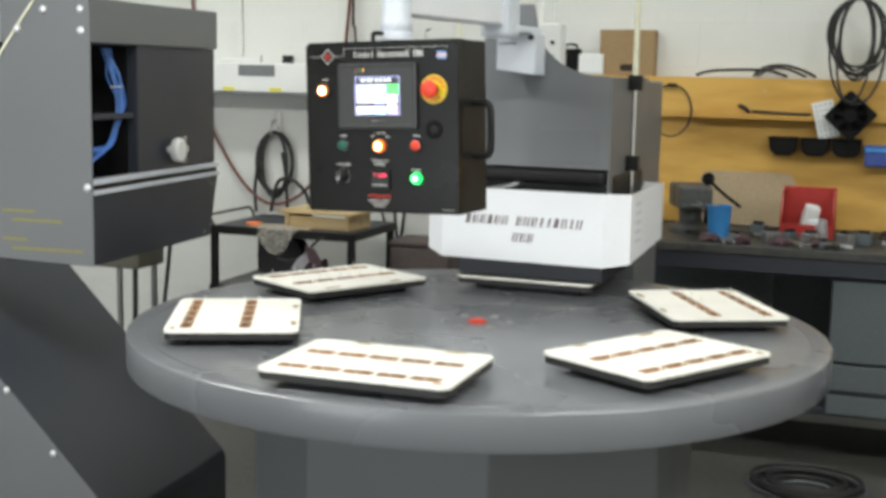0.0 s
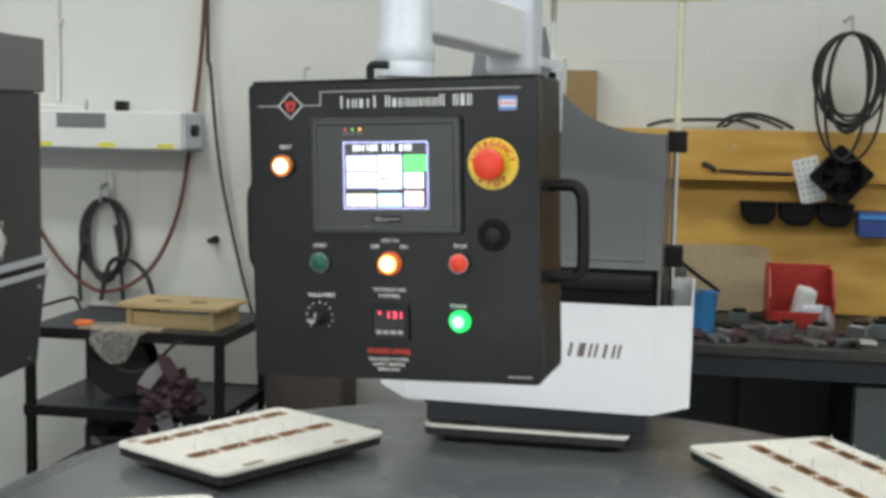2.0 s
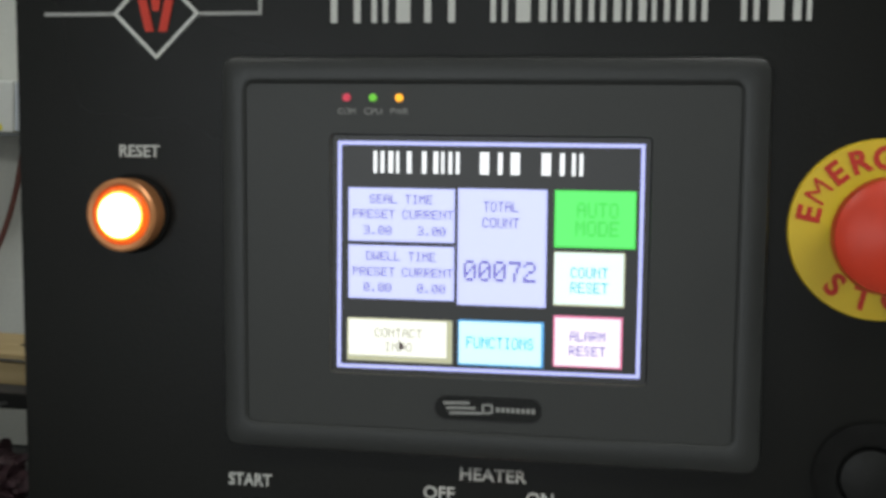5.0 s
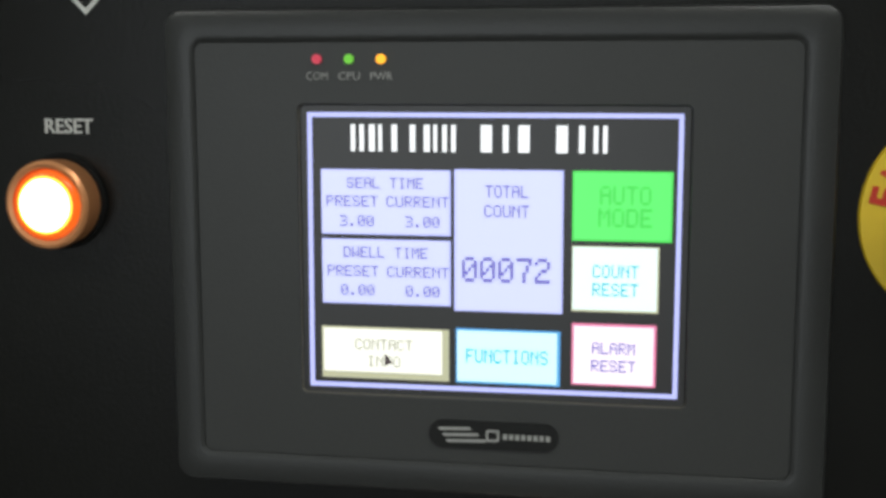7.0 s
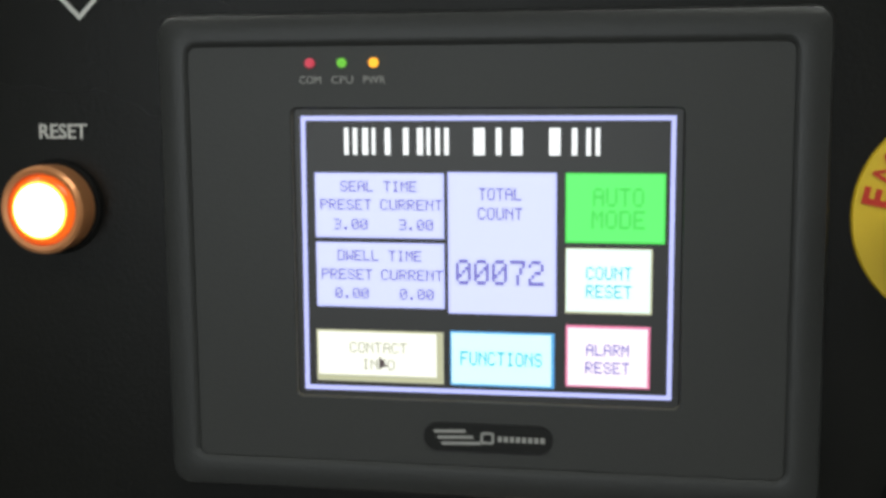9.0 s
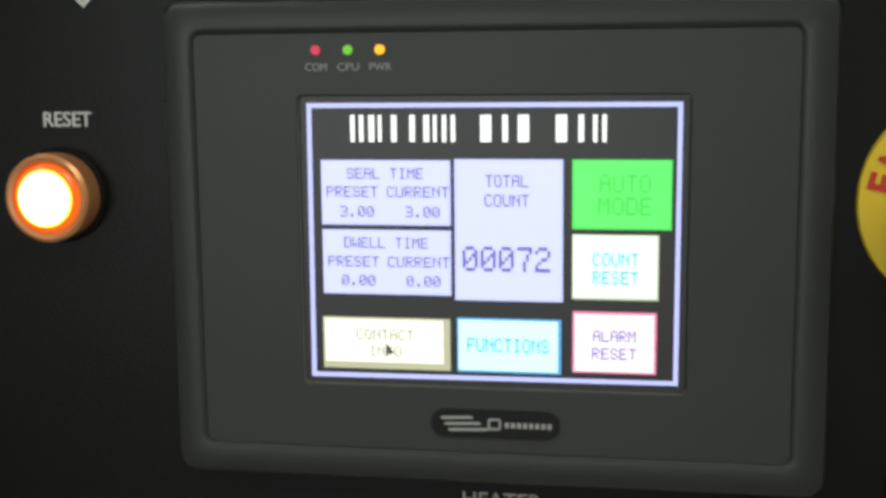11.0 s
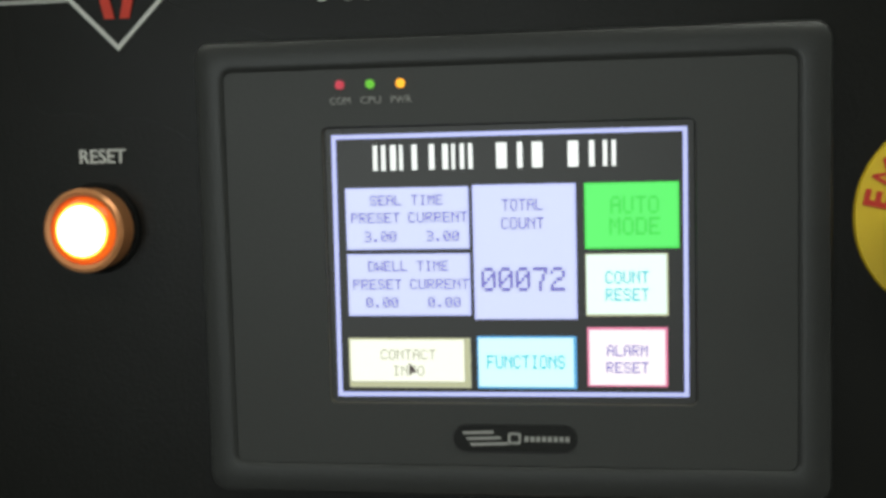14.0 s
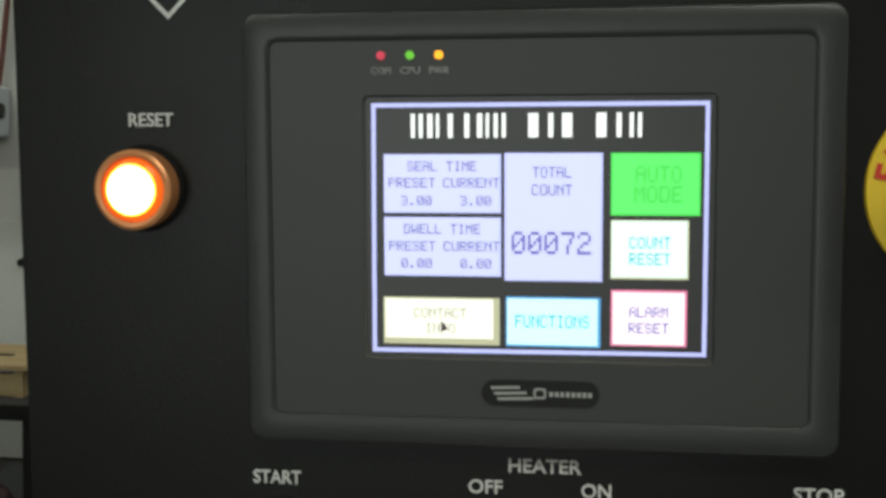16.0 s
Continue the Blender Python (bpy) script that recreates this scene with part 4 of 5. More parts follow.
for k in range(9):
    o, w1, w2, w3 = 0.006 * k, rt.uniform(-0.012, 0.012), rt.uniform(-0.02, 0.02), rt.uniform(-0.02, 0.02)
    # Every third tube is paler, standing for highlights on the bundle.
    part("air_tube", tube([(-0.06 - 0.01 * (k % 3), 0.200 + o * 0.5 + w1, 1.61), (-0.045 - 0.008 * (k % 4), 0.215 + o * 0.7 + w2, 1.53), (-0.04 - 0.008 * (k % 2), 0.225 + o, 1.44), (-0.045 - 0.008 * (k % 3), 0.215 + o * 0.9 + w3, 1.37), (-0.06, 0.165 + o * 0.8 + w2, 1.29 + o * 0.5), (-0.10, 0.08 + o * 1.3 + w1, 1.235 + o + abs(w3)), (-0.16, 0.02 + o, 1.215 + o)], 0.0030, seg=6), TUBEGLINT if k % 3 == 1 else TUBE, st, "blue air tube", True)
part("tube_tie", box(-0.06, -0.04, 0.215, 0.265, 1.49, 1.495), OFFWHITE, st)
for k, wd in enumerate((0.11, 0.17, 0.08, 0.24)):
    part("label_bar", box(-0.30 + 0.03 * (k % 2), -0.30 + 0.03 * (k % 2) + wd, -0.0068, -0.0062, 1.118 - 0.028 * k - (0.03 if k > 1 else 0), 1.126 - 0.028 * k - (0.03 if k > 1 else 0)), FADED, st, "faded yellow label bar")
slope = [(-0.660, 0.963), (0.072, 0.196), (0.080, 0.170), (0.080, 0.0), (-0.80, 0.0), (-0.80, 0.963)]
part("base_front", prism(slope, -0.026, -0.020, bevel=0.0015), GREY, st, "grey bolted base plate with a sloping edge")
# Body takes a darker tone than the front plate for its shaded side.
part("base_body", prism(slope, -0.0195, 0.74, bevel=0.006), DARK, st, "sloped base body, darkened as the shaded side")
for x, z in ((-0.290, 0.570), (-0.135, 0.385)):
    part("bolt", lathe([(0.0105, 0), (0.0105, 0.003), (0.006, 0.007), (0, 0.008)], (x, -0.026, z), "y", 14), BRIGHTBOLT, st, "bright dome bolt", True)

# ---- workbench and wooden back board ----
BY = 1.83
bench = thing("workbench", pose(0, 0, 0), "grimy dark steel workbench with a lower shelf", "workbench")
part("worktop", box(-0.6, 3.2, BY, 2.50, 0.865, 0.90, 0.004), BENCHTOP, bench, "grimy dark bench top")
part("apron", box(-0.58, 3.18, BY + 0.015, BY + 0.04, 0.80, 0.864), DARK, bench)
for x in (0.555, 1.9, 3.1):
    part("leg", box(x, x + 0.055, 2.37, 2.43, 0.251, 0.864), CABINET, bench)
    for q in (-1, 1):
        part("gusset", prism([(x + 0.027 + q * 0.028, 0.864), (x + 0.027 + q * 0.20, 0.864), (x + 0.027 + q * 0.028, 0.70)], 2.38, 2.41), CABINET, bench)
for x in (-0.48, 1.9, 3.1):
    part("leg", box(x, x + 0.055, BY + 0.05, BY + 0.10, 0.0, 0.80), DARK, bench)
part("lower_shelf", box(-0.5, 3.1, BY + 0.12, 2.45, 0.22, 0.25, 0.003), DARK, bench)
part("back_panel", box(-0.5, 3.1, 2.44, 2.46, 0.26, 0.86), CABINET, bench, "slate-coloured back panel")
crate = thing("drawer_cabinet", pose(0.86, BY + 0.03, 0.251), "slate-coloured steel drawer cabinet under the workbench", "drawer cabinet")
part("carcass", box(0.0, 1.0, 0.020, 0.50, 0.0, 0.535, 0.003), DARK, crate)
for z0, z1 in ((0.0, 0.075), (0.096, 0.198), (0.212, 0.530)):
    dr = part("drawer", box(0.006, 0.994, 0.0, 0.0195, z0, z1, 0.003), CABINET, crate, "slate-coloured drawer front")
    part("pull", box(0.45, 0.70, -0.012, -0.0005, z1 - 0.022, z1 - 0.012, 0.002), DARK, dr)

PY = 2.53
peg = thing("tool_board", pose(0, 0, 0), "varnished plywood tool board fixed to the wall above the bench", "tool board")
part("panel", box(-0.48, 3.0, PY, WY - 0.003, 1.3765, 1.557, 0.003), PEG, peg)
part("panel", box(-0.48, 3.0, PY + 0.05, WY - 0.003, 0.90, 1.375, 0.003), PEG, peg)
part("ledge", box(0.22, 0.72, PY - 0.045, PY - 0.0005, 1.378, 1.396, 0.002), PEG, peg, "narrow tool ledge with a dark slot")
for k in range(7):
    part("screw", rod(0.005, 0.003, (0.18 + 0.33 * k, PY - 0.001, 1.47 + 0.03 * (k % 2)), "y", seg=10), STEEL, peg)
sh = thing("cardboard_sheet", pose(0.52, PY + 0.02, 0.902, -6, 0, 0), "tan cardboard sheet leaning on the tool board", "cardboard")
part("sheet", prism(rounded(-0.28, 0.14, 0.0, 0.24, 0.05), 0.0, 0.006), TAN, sh)


def tool_cup(x):
    g = thing("tool_cup", pose(x, PY + 0.049, 1.265), "black rounded tool cup screwed to the board", "tool cup", "tool cups on the board")
    part("body", prism([(-0.062, 0.035), (0.062, 0.035), (0.058, -0.018), (0.032, -0.042), (-0.032, -0.042), (-0.058, -0.018)], -0.085, 0.0, bevel=0.010), MATTE, g)
    part("rim", box(-0.064, 0.064, -0.088, 0.0, 0.030, 0.038, 0.003), MATTE, g)


for x in (0.603, 0.738, 0.868):
    tool_cup(x)
bb = thing("blue_bin", pose(1.005, PY + 0.049, 1.235), "small blue plastic bin on the tool board", "bin")
part("body", prism([(-0.065, 0.045), (0.065, 0.045), (0.058, -0.045), (-0.058, -0.045)], -0.09, 0.0, bevel=0.006), NAVY, bb)
part("lip", box(-0.06, 0.06, -0.096, -0.086, 0.02, 0.034), BLUE, bb)
fan = thing("axial_fan", pose(0.877, PY - 0.045, 1.405, 0, 42, 0) @ Matrix.Scale(1.27, 4), "black square axial fan hung askew", "fan")
part("frame", ring_frame(rounded(-0.062, 0.062, -0.062, 0.062, 0.008), [(0.055 * math.cos(radians(45 / 3.5 * (k + 0.5))), 0.055 * math.sin(radians(45 / 3.5 * (k + 0.5)))) for k in range(28)], -0.02, 0.02), MATTE, fan)
part("hub", rod(0.022, 0.035, (0, 0, 0), "y"), MATTE, fan, smooth=True)
for k in range(7):
    part("blade", box(0.018, 0.053, -0.002, 0.002, -0.012, 0.012), MATTE, fan, m=pose(0, 0, 0, 0, 360 / 7 * k, 0) @ pose(0, 0, 0, 35, 0, 0))
part("back_plate", box(-0.055, 0.055, 0.021, 0.024, -0.055, 0.055), MATTE, fan)
pp = thing("perforated_strip", pose(0.772, PY - 0.004, 1.395, 0, -14, 0), "white perforated strip hanging on the tool board", "metal strip")
part("strip", box(-0.045, 0.045, -0.002, 0.002, -0.09, 0.07, 0.001), OFFWHITE, pp)
for i in range(4):
    for j in range(7):
        part("hole", rod(0.004, 0.001, (-0.03 + 0.02 * i, -0.0023, -0.078 + 0.022 * j), "y", seg=8), SMOKE, pp)
for nm, pts, r, mt, lb in (("screwdriver", [(0.46, PY - 0.008, 1.412), (0.60, PY - 0.008, 1.407), (0.715, PY - 0.008, 1.405)], 0.006, RUBBER, "black long-shafted screwdriver on the ledge"), ("hex_key", [(0.40, PY - 0.01, 1.437), (0.43, PY - 0.01, 1.425), (0.45, PY - 0.01, 1.407)], 0.009, RUBBER, "short black hand tool on the ledge")):
    o = thing(nm, pose(0, 0, 0), lb, "hand tool")
    part("shaft", tube(pts, r), mt, o, smooth=True)
ear = thing("wire_loop", pose(0.105, PY - 0.012, 1.405), "black wire loop hung on the tool board", "wire loop")
part("loop", tube([(0.09 * math.cos(radians(a)), 0, 0.115 * math.sin(radians(a))) for a in range(0, 360, 30)], 0.004, True), RUBBER, ear, smooth=True)
part("clip", box(-0.02, 0.02, -0.008, 0.008, 0.105, 0.122, 0.003), BLACK, ear)


def coil(name, x, z, w, h, turns, r, material, label, y=WY - 0.03, lean=0.0, drop=0.0):
    o = thing(name, pose(x, y, z, 0, lean, 0), label, "cable coil")
    rng = random.Random(7)
    for k in range(turns):
        dx, dz, sw, shh = rng.uniform(-0.012, 0.012), rng.uniform(-0.03, 0.0), rng.uniform(0.55, 1.0), rng.uniform(0.6, 1.0)
        pts = []
        for a in range(0, 360, 30):
            c, s = math.cos(radians(a + 90)), math.sin(radians(a + 90))
            pts.append((dx * (1 - s) + w / 2 * sw * c, -0.006 * k + rng.uniform(-0.003, 0.003), -h / 2 * shh + h / 2 * shh * s + dz * (1 - s)))
        part("turn", tube(pts, r, True, 8), material, o, smooth=True)
    part("hook", tube([(0, 0.025, 0.06), (0, -0.03, 0.05), (0, -0.045, -0.01), (0, -0.05, 0.015)], 0.006), STEEL, o, "bent steel wall hook", True)
    return o


cw = coil("cable_coil", 0.885, 1.897, 0.24, 0.42, 10, 0.0055, RUBBER, "black cable coil hung on the wall", y=2.488)
part("hook_arm", rod(0.006, 0.152, (0, 0.084, 0.055), "y", seg=10), STEEL, cw, "straight steel hook arm", True)
hc = coil("hose_coil", -1.925, 1.235, 0.24, 0.40, 3, 0.0095, RUBBER, "dark hose coil hung from a wall hook")
part("hose_tail", tube([(0.05, -0.02, -0.10), (0.07, -0.02, -0.22), (0.085, -0.03, -0.40)], 0.0095), RUBBER, hc, smooth=True)
part("hose_tail", tube([(-0.08, -0.02, -0.12), (-0.10, -0.03, -0.28), (-0.09, -0.04, -0.41)], 0.0095), RUBBER, hc, smooth=True)
part("hose_tail", tube([(0.0, -0.05, -0.40), (0.04, -0.05, -0.25), (0.12, -0.05, -0.235), (0.19, -0.05, -0.29), (0.22, -0.05, -0.37)], 0.0095), RUBBER, hc, smooth=True)
part("chain", tube([(0.02, -0.01, 0.11), (0.025, -0.01, 0.05), (0.02, -0.01, 0.0)], 0.007, seg=6), CHROME, hc)
for nm, pts, mt, r, lb in (("air_hose", [(-1.50, WY - 0.03, 3.55), (-1.505, WY - 0.03, 2.4), (-1.515, WY - 0.03, 1.92), (-1.57, WY - 0.03, 1.45), (-1.63, WY - 0.04, 1.15), (-1.74, WY - 0.06, 0.95), (-1.90, WY - 0.08, 0.87), (-2.05, WY - 0.06, 0.93), (-2.20, WY - 0.04, 1.10), (-2.32, WY - 0.04, 1.35), (-2.40, WY - 0.03, 1.9), (-2.42, WY - 0.03, 3.55)], CORD, 0.0085, "red-brown air hose looped down the wall"), ("power_cord", [(-1.487, WY - 0.05, 3.55), (-1.490, WY - 0.05, 1.95), (-1.478, WY - 0.05, 1.75), (-1.440, WY - 0.05, 1.377), (-1.376, WY - 0.05, 1.066), (-1.315, WY - 0.05, 0.83), (-1.255, WY - 0.05, 0.60), (-1.22, WY - 0.05, 0.02)], CORD2, 0.0075, "dark red power cord down the wall")):
    o = thing(nm, pose(0, 0, 0), lb, "hose")
    part("hose", tube(pts, r), mt, o, smooth=True)
lc = thing("ledge_cable", pose(0, 0, 0), "black cable lying in loops on the board's top", "cable")
part("cable", tube([(0.20, 2.58, 1.566), (0.27, 2.57, 1.585), (0.40, 2.57, 1.592), (0.52, 2.58, 1.590), (0.60, 2.58, 1.566)], 0.007), RUBBER, lc, smooth=True)
part("cable", tube([(0.45, 2.60, 1.566), (0.50, 2.60, 1.605), (0.58, 2.60, 1.615), (0.66, 2.60, 1.595), (0.72, 2.60, 1.566)], 0.007), RUBBER, lc, smooth=True)
part("cable", tube([(0.47, 2.57, 1.566), (0.53, 2.57, 1.60), (0.60, 2.57, 1.598), (0.68, 2.57, 1.566)], 0.006), RUBBER, lc, smooth=True)
ct = thing("carton", pose(-0.108, 2.595, 1.558, 0, 0, 2), "brown cardboard carton on the board's top", "carton")
part("box", box(-0.13, 0.12, -0.05, 0.05, 0, 0.205, 0.002), CARTON, ct)
# Flat dark patch stands for the shaded inside of the hand hole.
part("hand_hole_patch", prism(rounded(-0.035, 0.035, 0.02, 0.05, 0.012), -0.0508, -0.0502), PIT, ct)
part("tape", box(-0.02, 0.02, -0.051, 0.051, 0.2055, 0.2065), TAN, ct)
bt = thing("white_adapter", pose(-0.275, 2.575, 1.558), "small white adapter box on the board's top", "adapter")
part("case", box(-0.058, 0.058, -0.04, 0.035, 0.0, 0.096, 0.006), OFFWHITE, bt)
part("face", box(-0.046, 0.046, -0.043, -0.0405, 0.012, 0.084, 0.001), OFFWHITE, bt)
bk = thing("charger", pose(-0.378, 2.585, 1.558), "black charger case beside the white adapter", "charger")
part("case", box(-0.044, 0.042, -0.05, 0.04, 0.0, 0.118, 0.010), MATTE, bk)
part("grip", tube([(-0.03, -0.01, 0.118), (-0.02, -0.01, 0.136), (0.02, -0.01, 0.136), (0.03, -0.01, 0.118)], 0.005), MATTE, bk, smooth=True)
wu = thing("wall_heater", pose(0.062, 0, -0.015), "long white wall unit with a grey window and yellow stickers", "wall unit")
part("body", box(-2.60, -1.60, WY - 0.20, WY - 0.003, 1.455, 1.60, 0.006), OFFWHITE, wu)
part("window", box(-2.105, -1.905, WY - 0.203, WY - 0.2005, 1.535, 1.59, 0.001), SMOKE, wu, "dull grey window")
part("end_cap", box(-1.5995, -1.590, WY - 0.19, WY - 0.003, 1.46, 1.595, 0.002), PALE, wu)
part("end_knob", rod(0.022, 0.02, (-1.5795, WY - 0.11, 1.53), "x", seg=20), BLACK, wu, smooth=True)
part("lower_lip", box(-2.60, -1.59, WY - 0.195, WY - 0.02, 1.447, 1.4545), SMOKE, wu)
for x in (-2.16, -1.90, -1.665):
    part("sticker", prism(rounded(x - 0.034, x + 0.034, 1.461, 1.479, 0.006, 3), WY - 0.2018, WY - 0.2004), STICK, wu, "yellow sticker")
part("top_fitting", box(-1.905, -1.862, WY - 0.12, WY - 0.07, 1.6005, 1.640, 0.004), BLACK, wu)
part("top_stud", rod(0.006, 0.04, (-2.03, WY - 0.10, 1.62), seg=8), STEEL, wu)
part("top_cable", tube([(-2.28, WY - 0.10, 1.606), (-2.22, WY - 0.11, 1.617), (-2.12, WY - 0.10, 1.613), (-2.05, WY - 0.08, 1.606)], 0.006), OFFWHITE, wu, smooth=True)
so = thing("wall_anchor", pose(-1.475, WY, 1.085), "black wall anchor stub on the block wall", "wall anchor")
part("stub", rod(0.017, 0.07, (0, -0.034, 0), "y", r2=0.011, seg=14), BLACK, so, smooth=True)
wp = thing("conduit", pose(0, 0, 0), "thin painted conduit running up the wall", "conduit")
part("pipe", rod(0.010, 2.0, (-2.13, WY - 0.012, 2.62), seg=12), WALL, wp, smooth=True)
part("strap", box(-2.15, -2.11, WY - 0.024, WY - 0.002, 1.93, 1.945), WALL, wp)

# things on the bench
cup = thing("blue_cup", pose(0.40, 2.01, 0.901), "blue plastic cup on the workbench", "cup")
part("body", lathe([(0, 0), (0.040, 0), (0.041, 0.004), (0.050, 0.135), (0.052, 0.138), (0.048, 0.138), (0.039, 0.008), (0, 0.008)]), BLUE, cup, smooth=True)
rb = thing("red_bin", pose(0.735, 2.32, 0.901), "red plastic parts bin with loose white parts", "bin")
part("back", box(-0.11, 0.11, 0.07, 0.078, 0, 0.20, 0.003), BINRED, rb)
for s in (-1, 1):
    part("side", prism([(-0.10, 0.0), (-0.10, 0.10), (-0.03, 0.19), (0.069, 0.19), (0.069, 0.0)], s * 0.104 - 0.004, s * 0.104 + 0.004, "yz"), BINRED, rb)
part("front", box(-0.10, 0.10, -0.108, -0.10, 0, 0.055, 0.002), BINRED, rb)
part("base", box(-0.10, 0.10, -0.10, 0.07, 0.0, 0.006), BINRED, rb)
part("loose_part", box(-0.05, 0.01, -0.06, 0.0, 0.007, 0.14, 0.012), OFFWHITE, rb, m=pose(0, 0, 0, 12, 10, 20))
part("loose_part", box(0.0, 0.08, -0.09, -0.02, 0.007, 0.075, 0.01), PALE, rb)
ob = thing("spray_bottle", pose(0.80, 2.10, 0.901), "small clear bottle among bench clutter", "bottle")
part("body", lathe([(0, 0), (0.026, 0), (0.028, 0.01), (0.026, 0.06), (0.012, 0.08), (0.012, 0.095), (0, 0.096)]), CLEAR, ob, smooth=True)
VISE = mat("dark cast iron", (0.085, 0.088, 0.088), 0.5, 0.3, amount=0.25)
vs = thing("bench_vise", pose(0.255, 2.22, 0.901, 0, 0, 20), "grey metal bench vise", "vise")
part("base", lathe([(0, 0), (0.09, 0), (0.09, 0.02), (0.05, 0.04), (0.05, 0.10), (0, 0.10)]), VISE, vs, smooth=True)
part("jaw", box(-0.07, 0.07, -0.10, 0.02, 0.10, 0.20, 0.012), VISE, vs)
part("jaw", box(-0.07, 0.07, 0.04, 0.14, 0.10, 0.20, 0.012), VISE, vs)
part("screw", rod(0.012, 0.14, (0, -0.16, 0.13), "y", seg=14), VISE, vs, smooth=True)
part("bar", rod(0.007, 0.16, (0, -0.22, 0.13), "x", seg=10), VISE, vs, smooth=True)
ar = thing("clamp_arm", pose(0.312, 2.30, 0.901), "black jointed clamp arm standing on the workbench", "clamp arm")
part("base", lathe([(0, 0), (0.035, 0), (0.035, 0.012), (0.012, 0.02), (0.010, 0.20), (0, 0.20)]), MATTE, ar, smooth=True)
part("joint", rod(0.026, 0.05, (0, 0, 0.222), "y", seg=20, bevel=0.006), MATTE, ar, smooth=True)
part("arm", tube([(0.01, -0.03, 0.215), (0.06, -0.05, 0.175), (0.15, -0.09, 0.115)], 0.007), MATTE, ar, smooth=True)
rng = random.Random(3)
KINDS = [("pliers", RUBBER, "black-handled pliers on the workbench"), ("bracket_part", STEEL, "loose steel bracket on the workbench"), ("rag", MAROON, "dark crumpled rag on the workbench"), ("small_box", CABINET, "small slate-coloured box on the workbench"), ("wrench", STEEL, "steel wrench on the workbench")]
for k in range(44):
    nm, mt, lb = KINDS[k % 5]
    x, y, a = 0.30 + 1.25 * (k + rng.random() * 0.6) / 44, rng.uniform(1.90, 2.42), rng.uniform(0, 180)
    if 0.33 < x < 0.47 and y < 2.1 or 0.6 < x < 0.87 and y > 2.15:
        y = 1.93
    o = thing(nm, pose(x, y, 0.9005, 0, 0, a), lb, nm.replace("_", " "))
    if nm in ("pliers", "wrench"):
        part("handle", tube([(-0.09, -0.02, 0.010), (-0.03, -0.012, 0.012), (0.0, 0.0, 0.012), (0.04, 0.006, 0.012)], 0.008, seg=6), mt, o, smooth=True)
        part("handle", tube([(-0.09, 0.02, 0.010), (-0.03, 0.012, 0.012), (0.0, 0.0, 0.012), (0.04, -0.006, 0.012)], 0.008, seg=6), mt if nm == "pliers" else STEEL, o, smooth=True)
    elif nm == "rag":
        bm = bmesh.new()
        bmesh.ops.create_icosphere(bm, subdivisions=3, radius=0.036)
        for v in bm.verts:
            v.co = v.co * (1 + 0.5 * noise.noise(v.co * 40 + Vector((k, 0, 0))))
            v.co.z = max(0.0, v.co.z * 0.7 + 0.012)
        part("cloth", bm, mt, o, smooth=True)
    else:
        h = rng.uniform(0.015, 0.05)
        part("body", box(-0.035, 0.035, -0.02, 0.02, 0, h, 0.005), mt, o)
        part("cap", box(-0.02, 0.02, -0.015, 0.015, h, h + 0.012, 0.003), BLACK, o)
cb = thing("floor_cable", pose(0.82, 1.62, 0.0), "grey cable coil lying on the floor", "cable coil")
for k in range(9):
    part("turn", tube([((0.10 + 0.015 * k) * math.cos(radians(a)), (0.09 + 0.012 * k) * math.sin(radians(a)) + 0.02 * (k % 3), 0.010 + 0.012 * (k % 4)) for a in range(0, 360, 30)], 0.008, True), CABINET if k % 4 == 0 else RUBBER, cb, smooth=True)

# ---- behind the control panel, against the wall ----
cc = coil("cable_coil", -1.085, 1.70, 0.34, 0.80, 7, 0.0085, RUBBER, "thick black cable coil hung low on the wall", y=WY - 0.07)
part("cable_tail", tube([(-0.02, -0.02, -0.005), (-0.09, -0.02, -0.09), (-0.135, -0.02, -0.27), (-0.152, -0.02, -0.50), (-0.160, -0.02, -0.73), (-0.135, -0.02, -0.985), (-0.105, -0.02, -0.84), (-0.10, -0.02, -0.62), (-0.11, -0.02, -0.45)], 0.0085), RUBBER, cc, smooth=True)
ch = thing("wall_channel", pose(-1.135, WY, 1.15), "pale grey steel cable channel on the wall", "cable channel")
part("channel", box(-0.042, 0.042, -0.034, -0.004, 0.0, 0.50, 0.003), PALE, ch)
part("cover", box(-0.036, 0.036, -0.038, -0.0345, 0.004, 0.496, 0.001), PALE, ch)
bc = thing("upright_case", pose(-1.015, 2.42, 0.0), "dull brown upright case standing on the floor", "case")
CASE = mat("dull brown board", (0.10, 0.076, 0.072), 0.7, grain=80, amount=0.2)
part("body", box(-0.15, 0.15, -0.12, 0.12, 0.0, 0.735, 0.012), CASE, bc)
part("lid", box(-0.153, 0.153, -0.123, 0.123, 0.737, 0.765, 0.008), CASE, bc)

# ---- dark three-shelf cart ----
cart = thing("utility_cart", pose(-1.905, 1.915, 0), "dark steel three-shelf utility cart", "cart")
CW, CD = 0.72, 0.50
for z, tag in ((0.82, "top"), (0.545, "middle"), (0.28, "bottom")):
    part("shelf", box(0.0, CW, 0.0, CD, z, z + 0.012), DARK, cart, "dark worn steel shelf")
    part("shelf_rim", box(-0.004, CW + 0.004, -0.006, 0.0, z - 0.022, z + 0.016, 0.002), BLACK, cart)
    part("shelf_rim", box(-0.004, CW + 0.004, CD, CD + 0.006, z - 0.022, z + 0.016, 0.002), BLACK, cart)
    part("shelf_rim", box(CW, CW + 0.006, 0.0, CD, z - 0.022, z + 0.016, 0.002), BLACK, cart)
